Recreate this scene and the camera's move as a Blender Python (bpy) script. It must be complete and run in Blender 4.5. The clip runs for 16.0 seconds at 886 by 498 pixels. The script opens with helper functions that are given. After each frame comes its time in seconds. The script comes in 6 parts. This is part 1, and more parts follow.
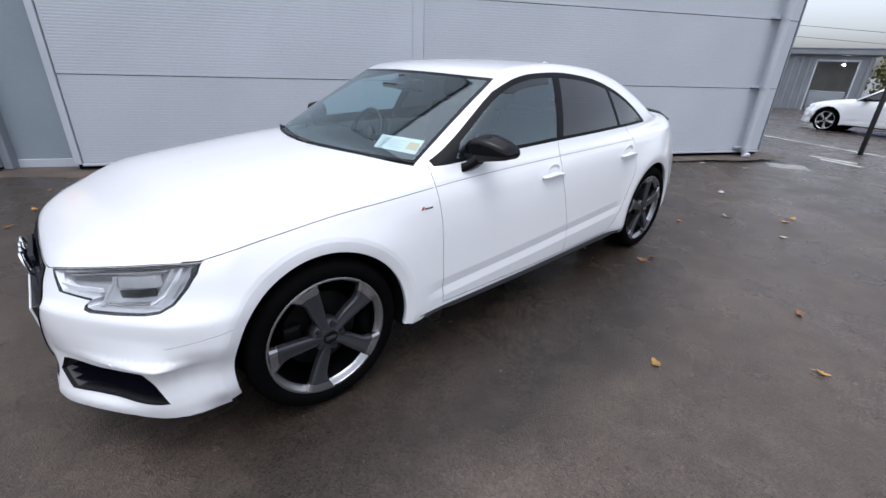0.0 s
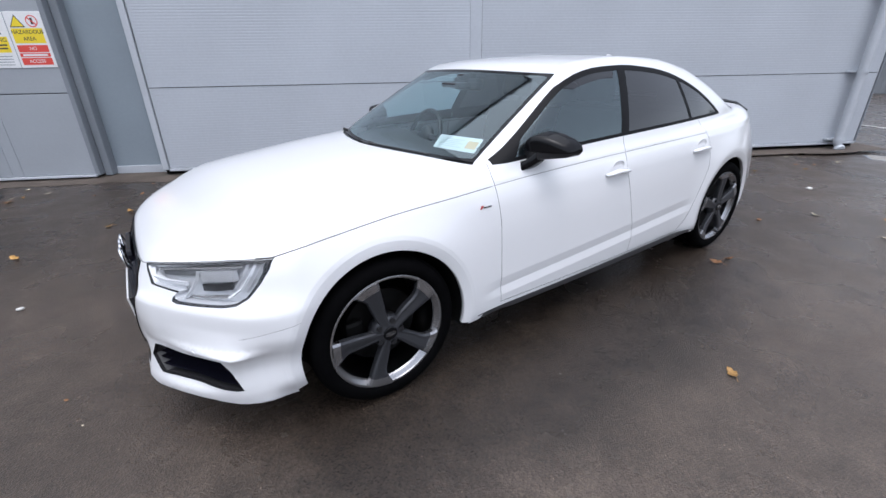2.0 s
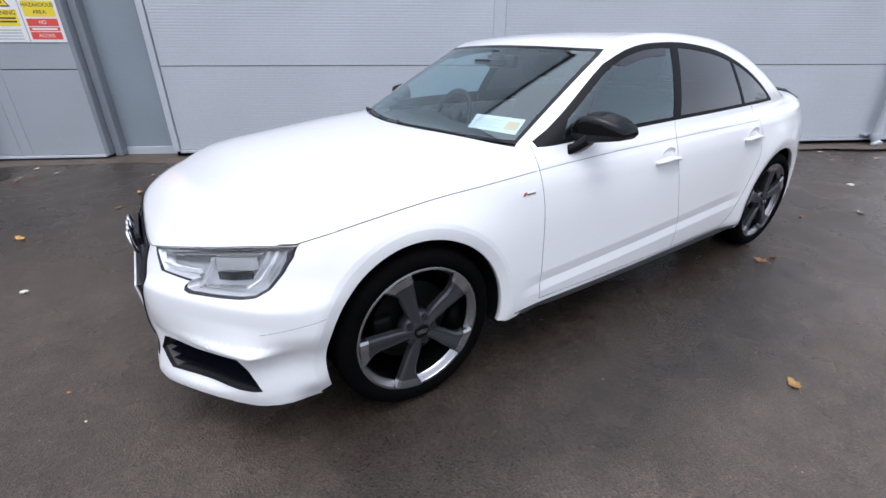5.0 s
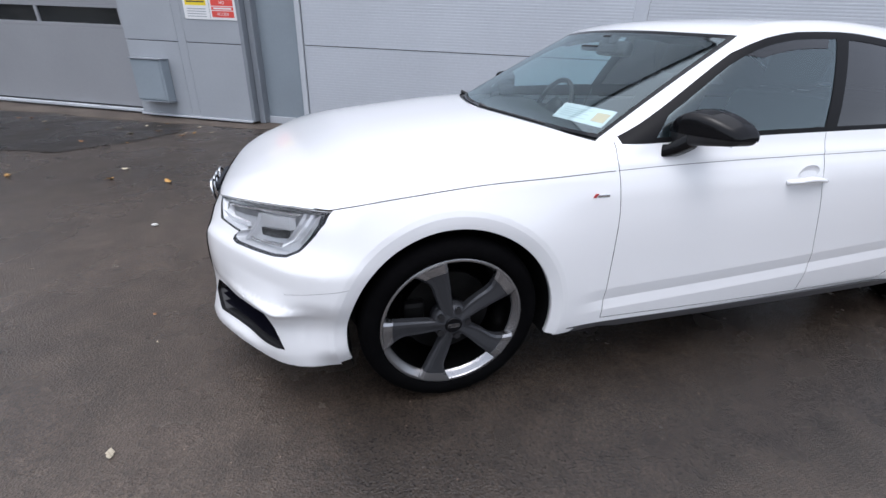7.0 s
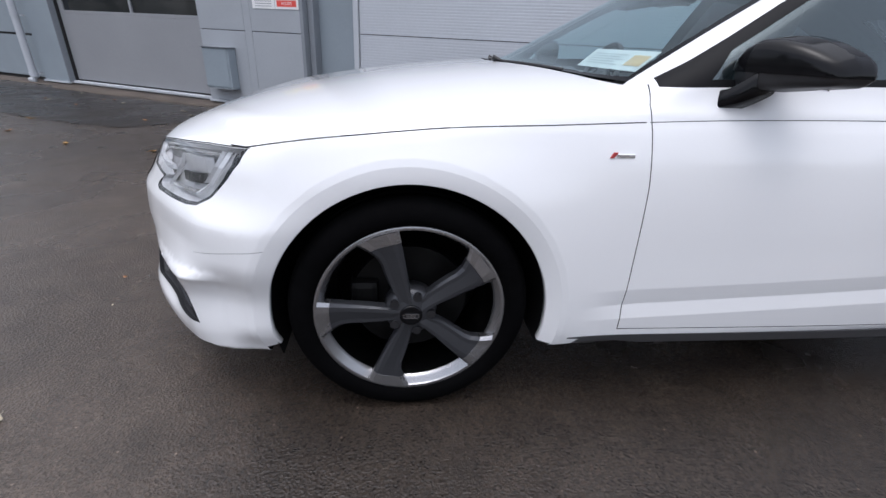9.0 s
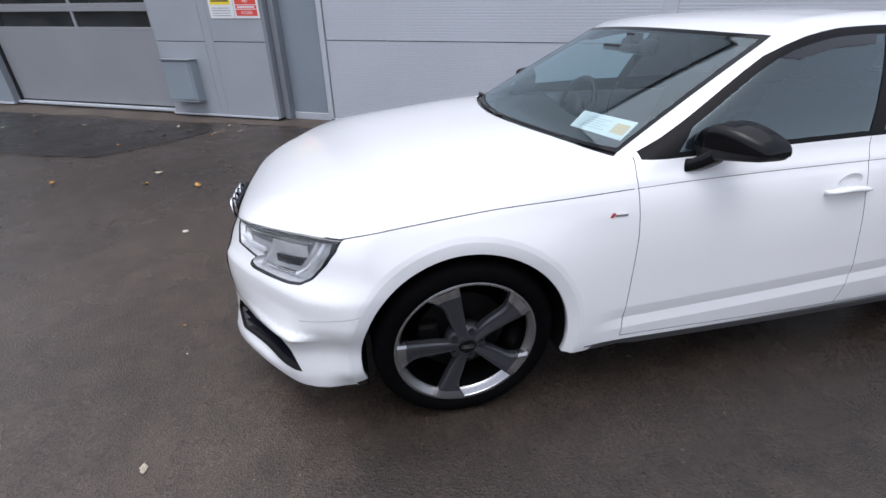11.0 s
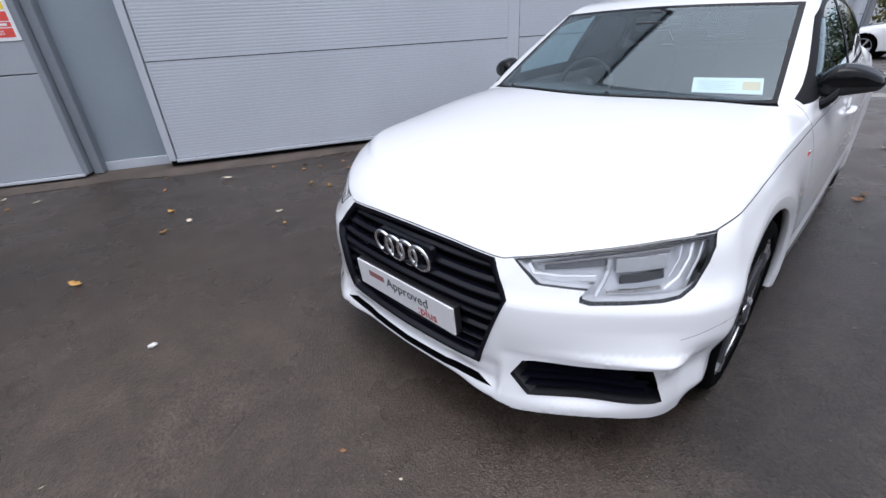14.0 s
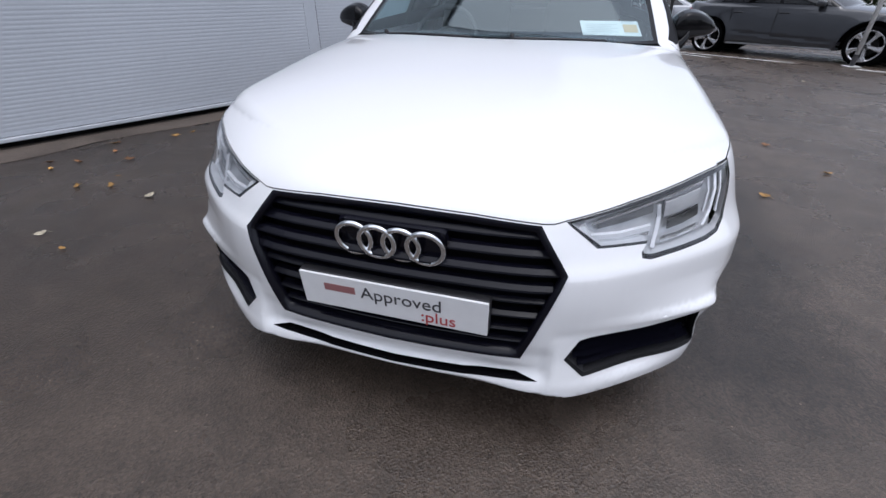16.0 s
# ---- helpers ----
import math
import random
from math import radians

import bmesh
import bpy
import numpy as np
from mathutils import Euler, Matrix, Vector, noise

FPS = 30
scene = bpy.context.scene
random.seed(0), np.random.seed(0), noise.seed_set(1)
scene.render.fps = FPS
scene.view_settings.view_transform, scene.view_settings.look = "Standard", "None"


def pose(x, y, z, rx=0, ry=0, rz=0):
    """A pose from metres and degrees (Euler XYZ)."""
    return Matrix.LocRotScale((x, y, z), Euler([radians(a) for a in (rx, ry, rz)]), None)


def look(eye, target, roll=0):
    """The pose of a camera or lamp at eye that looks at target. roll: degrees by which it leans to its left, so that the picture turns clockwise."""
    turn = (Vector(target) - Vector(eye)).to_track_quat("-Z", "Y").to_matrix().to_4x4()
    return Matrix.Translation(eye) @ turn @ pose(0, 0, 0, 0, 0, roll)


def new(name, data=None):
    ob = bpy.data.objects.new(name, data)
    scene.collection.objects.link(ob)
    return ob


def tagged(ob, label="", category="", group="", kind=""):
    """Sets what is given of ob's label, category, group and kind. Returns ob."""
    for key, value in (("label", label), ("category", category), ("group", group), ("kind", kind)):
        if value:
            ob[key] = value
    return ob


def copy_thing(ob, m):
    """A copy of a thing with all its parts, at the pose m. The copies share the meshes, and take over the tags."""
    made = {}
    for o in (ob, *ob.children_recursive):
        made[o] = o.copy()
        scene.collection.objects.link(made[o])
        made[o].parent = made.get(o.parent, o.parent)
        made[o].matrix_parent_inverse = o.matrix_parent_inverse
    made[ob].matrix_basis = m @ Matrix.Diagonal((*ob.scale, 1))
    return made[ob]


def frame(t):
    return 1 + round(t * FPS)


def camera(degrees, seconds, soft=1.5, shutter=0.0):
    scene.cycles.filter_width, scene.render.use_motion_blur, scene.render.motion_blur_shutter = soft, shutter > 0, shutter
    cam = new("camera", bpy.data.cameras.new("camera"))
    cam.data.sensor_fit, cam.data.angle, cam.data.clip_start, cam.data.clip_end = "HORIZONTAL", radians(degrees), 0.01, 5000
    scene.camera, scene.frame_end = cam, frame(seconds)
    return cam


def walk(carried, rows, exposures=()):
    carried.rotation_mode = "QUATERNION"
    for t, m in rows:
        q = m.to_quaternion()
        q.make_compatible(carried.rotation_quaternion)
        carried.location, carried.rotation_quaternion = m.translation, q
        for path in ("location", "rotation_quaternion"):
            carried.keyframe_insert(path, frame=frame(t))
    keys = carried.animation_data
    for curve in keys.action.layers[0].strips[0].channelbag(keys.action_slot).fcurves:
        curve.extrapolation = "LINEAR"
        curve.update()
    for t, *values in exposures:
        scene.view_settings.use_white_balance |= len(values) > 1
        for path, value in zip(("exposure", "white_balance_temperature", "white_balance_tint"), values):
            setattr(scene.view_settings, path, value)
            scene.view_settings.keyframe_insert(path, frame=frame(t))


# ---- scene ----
cam = camera(91.7, 16.0)
PATH = [
    (0, (-0.659, -2.281, 1.411), (0.571, -0.93, 0.597), 2.0),
    (0.5, (-0.657, -2.277, 1.408), (0.471, -0.84, 0.594), 0.4),
    (1, (-0.651, -2.276, 1.412), (0.439, -0.809, 0.599), -0.1),
    (1.5, (-0.656, -2.275, 1.414), (0.403, -0.785, 0.601), -0.5),
    (2, (-0.669, -2.274, 1.405), (0.358, -0.764, 0.59), -0.9),
    (2.5, (-0.664, -2.28, 1.402), (0.331, -0.75, 0.584), -1.1),
    (3, (-0.664, -2.285, 1.396), (0.291, -0.73, 0.578), -1.6),
    (3.5, (-0.646, -2.279, 1.393), (0.261, -0.696, 0.573), -2.2),
    (3.7, (-0.644, -2.25, 1.385), (0.261, -0.668, 0.562), -1.9),
    (6, (-0.705, -2.027, 1.312), (0.332, -0.553, 0.445), 1.0),
    (6.5, (-0.541, -2.111, 1.315), (0.201, -0.475, 0.437), 1.6),
    (7, (-0.422, -2.086, 1.261), (0.105, -0.369, 0.382), 2.6),
    (7.5, (-0.265, -1.974, 1.198), (0.163, -0.228, 0.322), 2.5),
    (8, (-0.165, -1.902, 1.143), (0.141, -0.122, 0.284), 3.7),
    (8.5, (-0.061, -1.867, 1.037), (0.189, -0.072, 0.191), 3.5),
    (8.7, (-0.054, -1.871, 1.001), (0.181, -0.074, 0.155), 3.5),
    (11, (-0.35, -2.03, 1.378), (0.039, -0.314, 0.427), -0.1),
    (11.5, (-0.542, -1.988, 1.4), (-0.154, -0.273, 0.447), 0.1),
    (12, (-0.787, -1.802, 1.388), (-0.4, -0.09, 0.431), 0.0),
    (12.5, (-1.038, -1.661, 1.37), (-0.592, 0.041, 0.419), -0.5),
    (13, (-1.312, -1.514, 1.372), (-0.58, 0.086, 0.421), -0.4),
    (13.5, (-1.494, -1.286, 1.331), (-0.506, 0.181, 0.397), -2.9),
    (14, (-1.657, -1.055, 1.314), (-0.44, 0.23, 0.383), -3.2),
    (14.5, (-1.774, -0.879, 1.318), (-0.315, 0.12, 0.383), -2.6),
    (15, (-1.735, -0.679, 1.294), (-0.209, 0.212, 0.357), -5.1),
    (15.5, (-1.671, -0.519, 1.217), (-0.034, 0.053, 0.221), 0.6),
    (16, (-1.696, -0.375, 1.171), (-0.055, 0.086, 0.124), 0.5),
]
EXPOSURE, KELVIN = 0.58, 5990
walk(cam, [(t, look(eye, target, roll)) for t, eye, target, roll in PATH], exposures=((0, EXPOSURE + .06, KELVIN - 30, 12), (3.6, EXPOSURE + .20, KELVIN - 30, 12), (7.2, EXPOSURE + .13, KELVIN + 30, 12), (8.5, EXPOSURE + .02, KELVIN + 80, 13), (10.8, EXPOSURE + .0, KELVIN + 30, 13), (12.5, EXPOSURE - .08, KELVIN, 13), (14, EXPOSURE + .0, KELVIN - 40, 13), (15, EXPOSURE - .01, KELVIN - 40, 13), (16, EXPOSURE - .19, KELVIN - 40, 13)))

# overcast daylight: a pale sky and a very soft sun behind the cloud
world = bpy.data.worlds.new("overcast_sky")
scene.world = world
world.use_nodes = True
wn, wl = world.node_tree.nodes, world.node_tree.links
sky = wn.new("ShaderNodeTexSky")
sky.sky_type, sky.sun_disc = "NISHITA", False
sky.sun_elevation, sky.sun_rotation = radians(75), radians(200)
sky.air_density, sky.dust_density, sky.ozone_density = 1.0, 4.0, 1.0
grey = wn.new("ShaderNodeHueSaturation")
grey.inputs["Saturation"].default_value = 0.36
wl.new(sky.outputs[0], grey.inputs["Color"])
# cloud: pale haze low down, even grey above
way = wn.new("ShaderNodeTexCoord")
split = wn.new("ShaderNodeSeparateXYZ")
wl.new(way.outputs["Generated"], split.inputs[0])
lift = wn.new("ShaderNodeMapRange")
for key, value in (("From Min", 0.0), ("From Max", 0.3), ("To Min", 1.62), ("To Max", 1.12)):
    lift.inputs[key].default_value = value
wl.new(split.outputs["Z"], lift.inputs["Value"])
wl.new(lift.outputs[0], grey.inputs["Value"])
wl.new(grey.outputs[0], wn["Background"].inputs["Color"])
wn["Background"].inputs["Strength"].default_value = 0.136

sun = new("sun", bpy.data.lights.new("sun", "SUN"))
sun.data.energy, sun.data.angle, sun.data.color = 0.9, radians(110), (1.0, 0.975, 0.94)
sun.matrix_world = look((-3, 4, 12), (0, 0, 0))
# ---- materials ----
def material(name, color=(.5, .5, .5), rough=.5, metal=0.0, coat=0.0, spec=.5, grain=0.0, grain_scale=40, bump=0.0, bump_scale=200, stain=0.0, stain_scale=1.2, emit=0.0, rough_var=0.0, piece=0.0):
    """A principled surface with variation at two scales: fine grain and broad stains, and a fine relief."""
    m = bpy.data.materials.new(name)
    m.use_nodes = True
    n, l = m.node_tree.nodes, m.node_tree.links
    p = n["Principled BSDF"]
    p.inputs["Base Color"].default_value = (*color, 1)
    p.inputs["Roughness"].default_value = rough
    p.inputs["Metallic"].default_value = metal
    p.inputs["Coat Weight"].default_value = coat
    p.inputs["Coat Roughness"].default_value = .03
    p.inputs["Specular IOR Level"].default_value = spec
    if emit:
        p.inputs["Emission Color"].default_value = (*color, 1)
        p.inputs["Emission Strength"].default_value = emit
    co = n.new("ShaderNodeTexCoord").outputs["Object"]

    def tex(scale, detail=4):
        t = n.new("ShaderNodeTexNoise")
        t.inputs["Scale"].default_value, t.inputs["Detail"].default_value = scale, detail
        l.new(co, t.inputs["Vector"])
        return t.outputs["Fac"]

    def span(fac, lo, hi):
        r = n.new("ShaderNodeMapRange")
        r.inputs["From Min"].default_value, r.inputs["From Max"].default_value = .3, .7
        r.inputs["To Min"].default_value, r.inputs["To Max"].default_value = lo, hi
        l.new(fac, r.inputs["Value"])
        return r.outputs[0]

    def times(a, b):
        t = n.new("ShaderNodeMath")
        t.operation = "MULTIPLY"
        l.new(a, t.inputs[0]), l.new(b, t.inputs[1])
        return t.outputs[0]

    value = None
    if grain:
        value = span(tex(grain_scale), 1 - grain, 1 + grain)
    if stain:
        s = span(tex(stain_scale, 6), 1 - stain, 1 + stain)
        value = times(value, s) if value else s
    if piece:
        s = span(n.new("ShaderNodeObjectInfo").outputs["Random"], 1 - piece, 1 + piece)
        value = times(value, s) if value else s
    if value:
        h = n.new("ShaderNodeHueSaturation")
        h.inputs["Color"].default_value = (*color, 1)
        l.new(value, h.inputs["Value"])
        l.new(h.outputs[0], p.inputs["Base Color"])
    if rough_var:
        l.new(span(tex(stain_scale * 2.3, 6), max(.02, rough - rough_var), rough + rough_var), p.inputs["Roughness"])
    if bump:
        b = n.new("ShaderNodeBump")
        b.inputs["Strength"].default_value, b.inputs["Distance"].default_value = bump, .002
        l.new(tex(bump_scale, 3), b.inputs["Height"])
        l.new(b.outputs[0], p.inputs["Normal"])
    return m


def pane(name, tint, gloss=.06, sheen=(1, 1, 1)):
    """A thin pane: what is behind it shows, tinted, under a mirror-like sheen that grows at grazing angles."""
    m = bpy.data.materials.new(name)
    m.use_nodes = True
    n, l = m.node_tree.nodes, m.node_tree.links
    n.remove(n["Principled BSDF"])
    clear, shine, mix, edge = (n.new("ShaderNode" + k) for k in ("BsdfTransparent", "BsdfGlossy", "MixShader", "LayerWeight"))
    clear.inputs["Color"].default_value = (*tint, 1)
    shine.inputs["Roughness"].default_value = .01
    shine.inputs["Color"].default_value = (*sheen, 1)
    edge.inputs["Blend"].default_value = .5
    power, scale = n.new("ShaderNodeMath"), n.new("ShaderNodeMapRange")
    power.operation, power.inputs[1].default_value = "POWER", 4.0
    scale.inputs["To Min"].default_value, scale.inputs["To Max"].default_value = gloss, 1.0
    l.new(edge.outputs["Facing"], power.inputs[0]), l.new(power.outputs[0], scale.inputs["Value"])
    l.new(scale.outputs[0], mix.inputs[0]), l.new(clear.outputs[0], mix.inputs[1]), l.new(shine.outputs[0], mix.inputs[2])
    l.new(mix.outputs[0], n["Material Output"].inputs["Surface"])
    return m


def asphalt(name, tone=1.0):
    """Dark damp asphalt: stone chips in the binder, broad damp patches, worn lighter tracks."""
    m = material(name, (.047, .041, .038), .45, spec=.42)
    n, l = m.node_tree.nodes, m.node_tree.links
    p = n["Principled BSDF"]
    co = n.new("ShaderNodeTexCoord").outputs["Object"]

    def node(kind, **inputs):
        t = n.new(kind)
        for k, v in inputs.items():
            t.inputs[k].default_value = v
        return t

    chips = node("ShaderNodeTexVoronoi", Scale=130)
    small = node("ShaderNodeTexNoise", Scale=260, Detail=3)
    broad = node("ShaderNodeTexNoise", Scale=.55, Detail=7, Roughness=.62)
    damp = node("ShaderNodeTexNoise", Scale=1.7, Detail=6)
    for t in (chips, small, broad, damp):
        l.new(co, t.inputs["Vector"])
    ramp = n.new("ShaderNodeValToRGB")
    ramp.color_ramp.elements[0].position, ramp.color_ramp.elements[0].color = .32, (.038 * tone, .0285 * tone, .0218 * tone, 1)
    ramp.color_ramp.elements[1].position, ramp.color_ramp.elements[1].color = .72, (.078 * tone, .0598 * tone, .0465 * tone, 1)
    l.new(broad.outputs["Fac"], ramp.inputs[0])
    speck = n.new("ShaderNodeMapRange")
    for k, v in (("From Min", .0), ("From Max", 1.0), ("To Min", .58), ("To Max", 1.44)):
        speck.inputs[k].default_value = v
    l.new(chips.outputs["Color"], speck.inputs["Value"])
    hue = n.new("ShaderNodeHueSaturation")
    l.new(speck.outputs[0], hue.inputs["Value"]), l.new(ramp.outputs[0], hue.inputs["Color"])
    l.new(hue.outputs[0], p.inputs["Base Color"])
    wet = n.new("ShaderNodeMapRange")
    for k, v in (("From Min", .36), ("From Max", .66), ("To Min", .20), ("To Max", .42)):
        wet.inputs[k].default_value = v
    l.new(damp.outputs["Fac"], wet.inputs["Value"])
    # ragged dark strip along the car: wetness plus the car's shade in colour
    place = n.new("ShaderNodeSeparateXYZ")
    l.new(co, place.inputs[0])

    def sum_of(kind, a, b):
        t = n.new("ShaderNodeMath")
        t.operation = kind
        for k, v in enumerate((a, b)):
            if isinstance(v, (int, float)):
                t.inputs[k].default_value = v
            else:
                l.new(v, t.inputs[k])
        return t.outputs[0]

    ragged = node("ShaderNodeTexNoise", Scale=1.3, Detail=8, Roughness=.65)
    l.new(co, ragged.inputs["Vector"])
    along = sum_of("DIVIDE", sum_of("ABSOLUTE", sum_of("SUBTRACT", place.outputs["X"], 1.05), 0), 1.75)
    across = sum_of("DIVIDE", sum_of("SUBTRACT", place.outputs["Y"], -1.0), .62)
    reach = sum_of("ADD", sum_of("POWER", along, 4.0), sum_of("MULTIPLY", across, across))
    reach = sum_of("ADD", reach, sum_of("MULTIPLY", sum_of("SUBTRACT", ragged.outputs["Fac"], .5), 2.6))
    wet_shade = n.new("ShaderNodeMapRange")
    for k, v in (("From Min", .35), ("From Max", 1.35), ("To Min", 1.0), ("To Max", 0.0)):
        wet_shade.inputs[k].default_value = v
    l.new(reach, wet_shade.inputs["Value"])
    wet_shade_tone = n.new("ShaderNodeMapRange")
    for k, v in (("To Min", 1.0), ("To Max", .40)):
        wet_shade_tone.inputs[k].default_value = v
    l.new(wet_shade.outputs[0], wet_shade_tone.inputs["Value"])
    # blotches a hand's width across, and a scatter of pale stones
    blotch = node("ShaderNodeTexNoise", Scale=7.5, Detail=5, Roughness=.6)
    stones = node("ShaderNodeTexVoronoi", Scale=26)
    for t in (blotch, stones):
        l.new(co, t.inputs["Vector"])
    mottle = n.new("ShaderNodeMapRange")
    for k, v in (("From Min", .3), ("From Max", .7), ("To Min", .78), ("To Max", 1.22)):
        mottle.inputs[k].default_value = v
    l.new(blotch.outputs["Fac"], mottle.inputs["Value"])
    dot = n.new("ShaderNodeMapRange")
    for k, v in (("From Min", .07), ("From Max", .10), ("To Min", 1.0), ("To Max", 0.0)):
        dot.inputs[k].default_value = v
    l.new(stones.outputs["Distance"], dot.inputs["Value"])
    rare = n.new("ShaderNodeSeparateColor")
    l.new(stones.outputs["Color"], rare.inputs[0])
    pale = sum_of("ADD", 1.0, sum_of("MULTIPLY", dot.outputs[0], sum_of("MULTIPLY", sum_of("GREATER_THAN", rare.outputs[0], .8), 2.2)))
    # paler to the open side, darker by the wall: sky light put into colour
    sky_side_tone = n.new("ShaderNodeMapRange")
    for k, v in (("From Min", -3.0), ("From Max", 2.2), ("To Min", 1.30), ("To Max", .86)):
        sky_side_tone.inputs[k].default_value = v
    l.new(sum_of("ADD", place.outputs["Y"], sum_of("MULTIPLY", sum_of("SUBTRACT", ragged.outputs["Fac"], .5), 3.0)), sky_side_tone.inputs["Value"])
    value = sum_of("MULTIPLY", sum_of("MULTIPLY", sum_of("MULTIPLY", speck.outputs[0], sky_side_tone.outputs[0]), wet_shade_tone.outputs[0]), sum_of("MULTIPLY", mottle.outputs[0], pale))
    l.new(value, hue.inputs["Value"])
    l.new(sum_of("SUBTRACT", wet.outputs[0], sum_of("MULTIPLY", wet_shade.outputs[0], .10)), p.inputs["Roughness"])
    add = n.new("ShaderNodeMath")
    l.new(chips.outputs["Distance"], add.inputs[0]), l.new(small.outputs["Fac"], add.inputs[1])
    b = node("ShaderNodeBump", Strength=.55, Distance=.004)
    l.new(add.outputs[0], b.inputs["Height"]), l.new(b.outputs[0], p.inputs["Normal"])
    return m


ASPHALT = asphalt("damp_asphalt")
ASPHALT_DARK = asphalt("dark_repair_asphalt", .40)
CLAD = material("grey_steel_cladding", (.475, .502, .540), .5, spec=.4, grain=.03, grain_scale=30, stain=.05, stain_scale=.8, rough_var=.06, piece=.02)
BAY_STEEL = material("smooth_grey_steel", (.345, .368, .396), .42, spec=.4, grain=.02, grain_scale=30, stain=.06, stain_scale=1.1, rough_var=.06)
RECESS_STEEL = material("blue_grey_steel", (.265, .308, .342), .4, spec=.4, grain=.02, grain_scale=30, stain=.07, stain_scale=1.0, rough_var=.06)
FLASH = material("pale_flashing", (.48, .505, .54), .45, grain=.03, stain=.06)
# darker steel: shade put into colour on reveals, jambs and returns; also dark trims
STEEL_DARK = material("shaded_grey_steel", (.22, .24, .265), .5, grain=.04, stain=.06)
CONCRETE = material("dirty_concrete", (.082, .065, .052), .8, grain=.25, grain_scale=60, stain=.3, stain_scale=2.5, bump=.5, bump_scale=120)
DRAIN = material("pale_worn_concrete", (.26, .25, .23), .8, grain=.2, grain_scale=60, stain=.25, stain_scale=6, bump=.4)
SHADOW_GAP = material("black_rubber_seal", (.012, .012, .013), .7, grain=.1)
GAP_CREASE_GREY = material("gap_and_crease_grey", (.026, .026, .027), .8, grain=.1)
DOOR_STEEL = material("garage_door_steel", (.275, .283, .298), .42, grain=.02, stain=.04)
LINE_PAINT = material("worn_road_paint", (.62, .62, .60), .6, grain=.2, grain_scale=60, stain=.2, stain_scale=4, bump=.3)
WHITE = material("white_car_paint", (.785, .79, .80), .28, coat=1.0, grain=.006, grain_scale=400)
GLOSS_BLACK = material("gloss_black", (.004, .004, .005), .10, spec=.24, grain=.05)
SATIN_BLACK = material("satin_black_trim", (.007, .007, .008), .5, spec=.12, grain=.08)
PLASTIC = material("black_plastic", (.016, .016, .018), .42, grain=.1, bump=.2, bump_scale=500)
GRILLE_BLACK = material("satin_black_grille", (.004, .004, .008), .24, spec=.27, grain=.05)
CHROME = material("chrome", (.82, .83, .85), .08, metal=1.0, rough_var=.03)
RUBBER = material("tyre_rubber", (.0025, .0025, .0028), .85, spec=.03, grain=.15, bump=.35, bump_scale=90, stain=.2, stain_scale=9)
RIM_DARK = material("titanium_grey_alloy", (.048, .050, .056), .36, metal=.4, grain=.03, rough_var=.05)
RIM_LIGHT = material("silver_grey_alloy", (.36, .36, .37), .26, metal=.9, grain=.03, rough_var=.06)
BARREL = material("dark_barrel_metal", (.085, .085, .09), .3, metal=1.0, grain=.05, stain=.2, stain_scale=9)
BRAKE = material("brake_steel", (.012, .012, .012), .5, metal=.8, stain=.3, stain_scale=15)
UNDER = material("underbody_black", (.006, .006, .006), .9, spec=.08, grain=.2)
TRIM_CLOTH = material("dark_interior_cloth", (.022, .022, .024), .85, grain=.2, grain_scale=120, bump=.3)
DASH = material("dark_dashboard", (.028, .028, .030), .6, grain=.1, bump=.3, bump_scale=350)
SKIRT = material("grey_sill_plastic", (.055, .055, .058), .42, grain=.1)
GLASS_FRONT = pane("windscreen_glass", (.78, .88, .885), .14, (.84, .97, 1.0))
GLASS_SIDE = pane("side_glass", (.60, .80, .83), .13, (.84, .97, 1.0))
GLASS_DARK = pane("privacy_glass", (.06, .06, .065), .07)
GLASS_LAMP = pane("lamp_cover", (.96, .97, .98), .04)
LAMP_INNER = material("lamp_housing", (.56, .565, .58), .30, metal=.3, grain=.05)
LAMP_GREY = material("lamp_grey_block", (.17, .172, .18), .35, metal=.3, grain=.05)
LAMP_SILVER = material("lamp_reflector", (.78, .79, .80), .14, metal=.9)
LAMP_WHITE = material("lamp_light_guide", (.80, .81, .83), .22, coat=.5)
TAIL_RED = material("tail_lamp_red", (.28, .012, .012), .15, coat=.8)
PAPER = material("white_paper", (.78, .80, .80), .6, grain=.02)
PAPER_PRINT = material("faint_print", (.56, .60, .61), .6)
PAPER_TINT = material("tinted_print", (.72, .52, .30), .6)
PLATE = material("white_number_plate", (.74, .74, .745), .35, grain=.02)
INK = material("dark_print", (.045, .045, .05), .5)
BRAND_INK = material("dull_red_print", (.30, .13, .13), .5)
RED_INK = material("red_print", (.40, .045, .045), .5)
SIGN_WHITE = material("white_sign_board", (.80, .80, .80), .45, grain=.03, stain=.04)
SIGN_YELLOW = material("yellow_sign_print", (.86, .66, .03), .45)
SIGN_RED = material("red_sign_print", (.72, .08, .06), .45)
WINDOW_DARK = material("dark_workshop_pane", (.016, .018, .020), .08, spec=.6, stain=.3, stain_scale=1.5)


# ---- making things ----
def thing(name, label, category, m=None, group="", kind=""):
    """An empty top-level object that carries its parts."""
    ob = tagged(new(name), label, category, group, kind)
    ob.empty_display_size = .1
    if m is not None:
        ob.matrix_world = m
    return ob


def finish(name, me, mat, smooth=False):
    me.materials.append(mat)
    if smooth:
        me.shade_smooth()
    return new(name, me)


def mesh_of(name, bm, mat, smooth=False):
    me = bpy.data.meshes.new(name)
    bm.to_mesh(me)
    bm.free()
    return finish(name, me, mat, smooth)


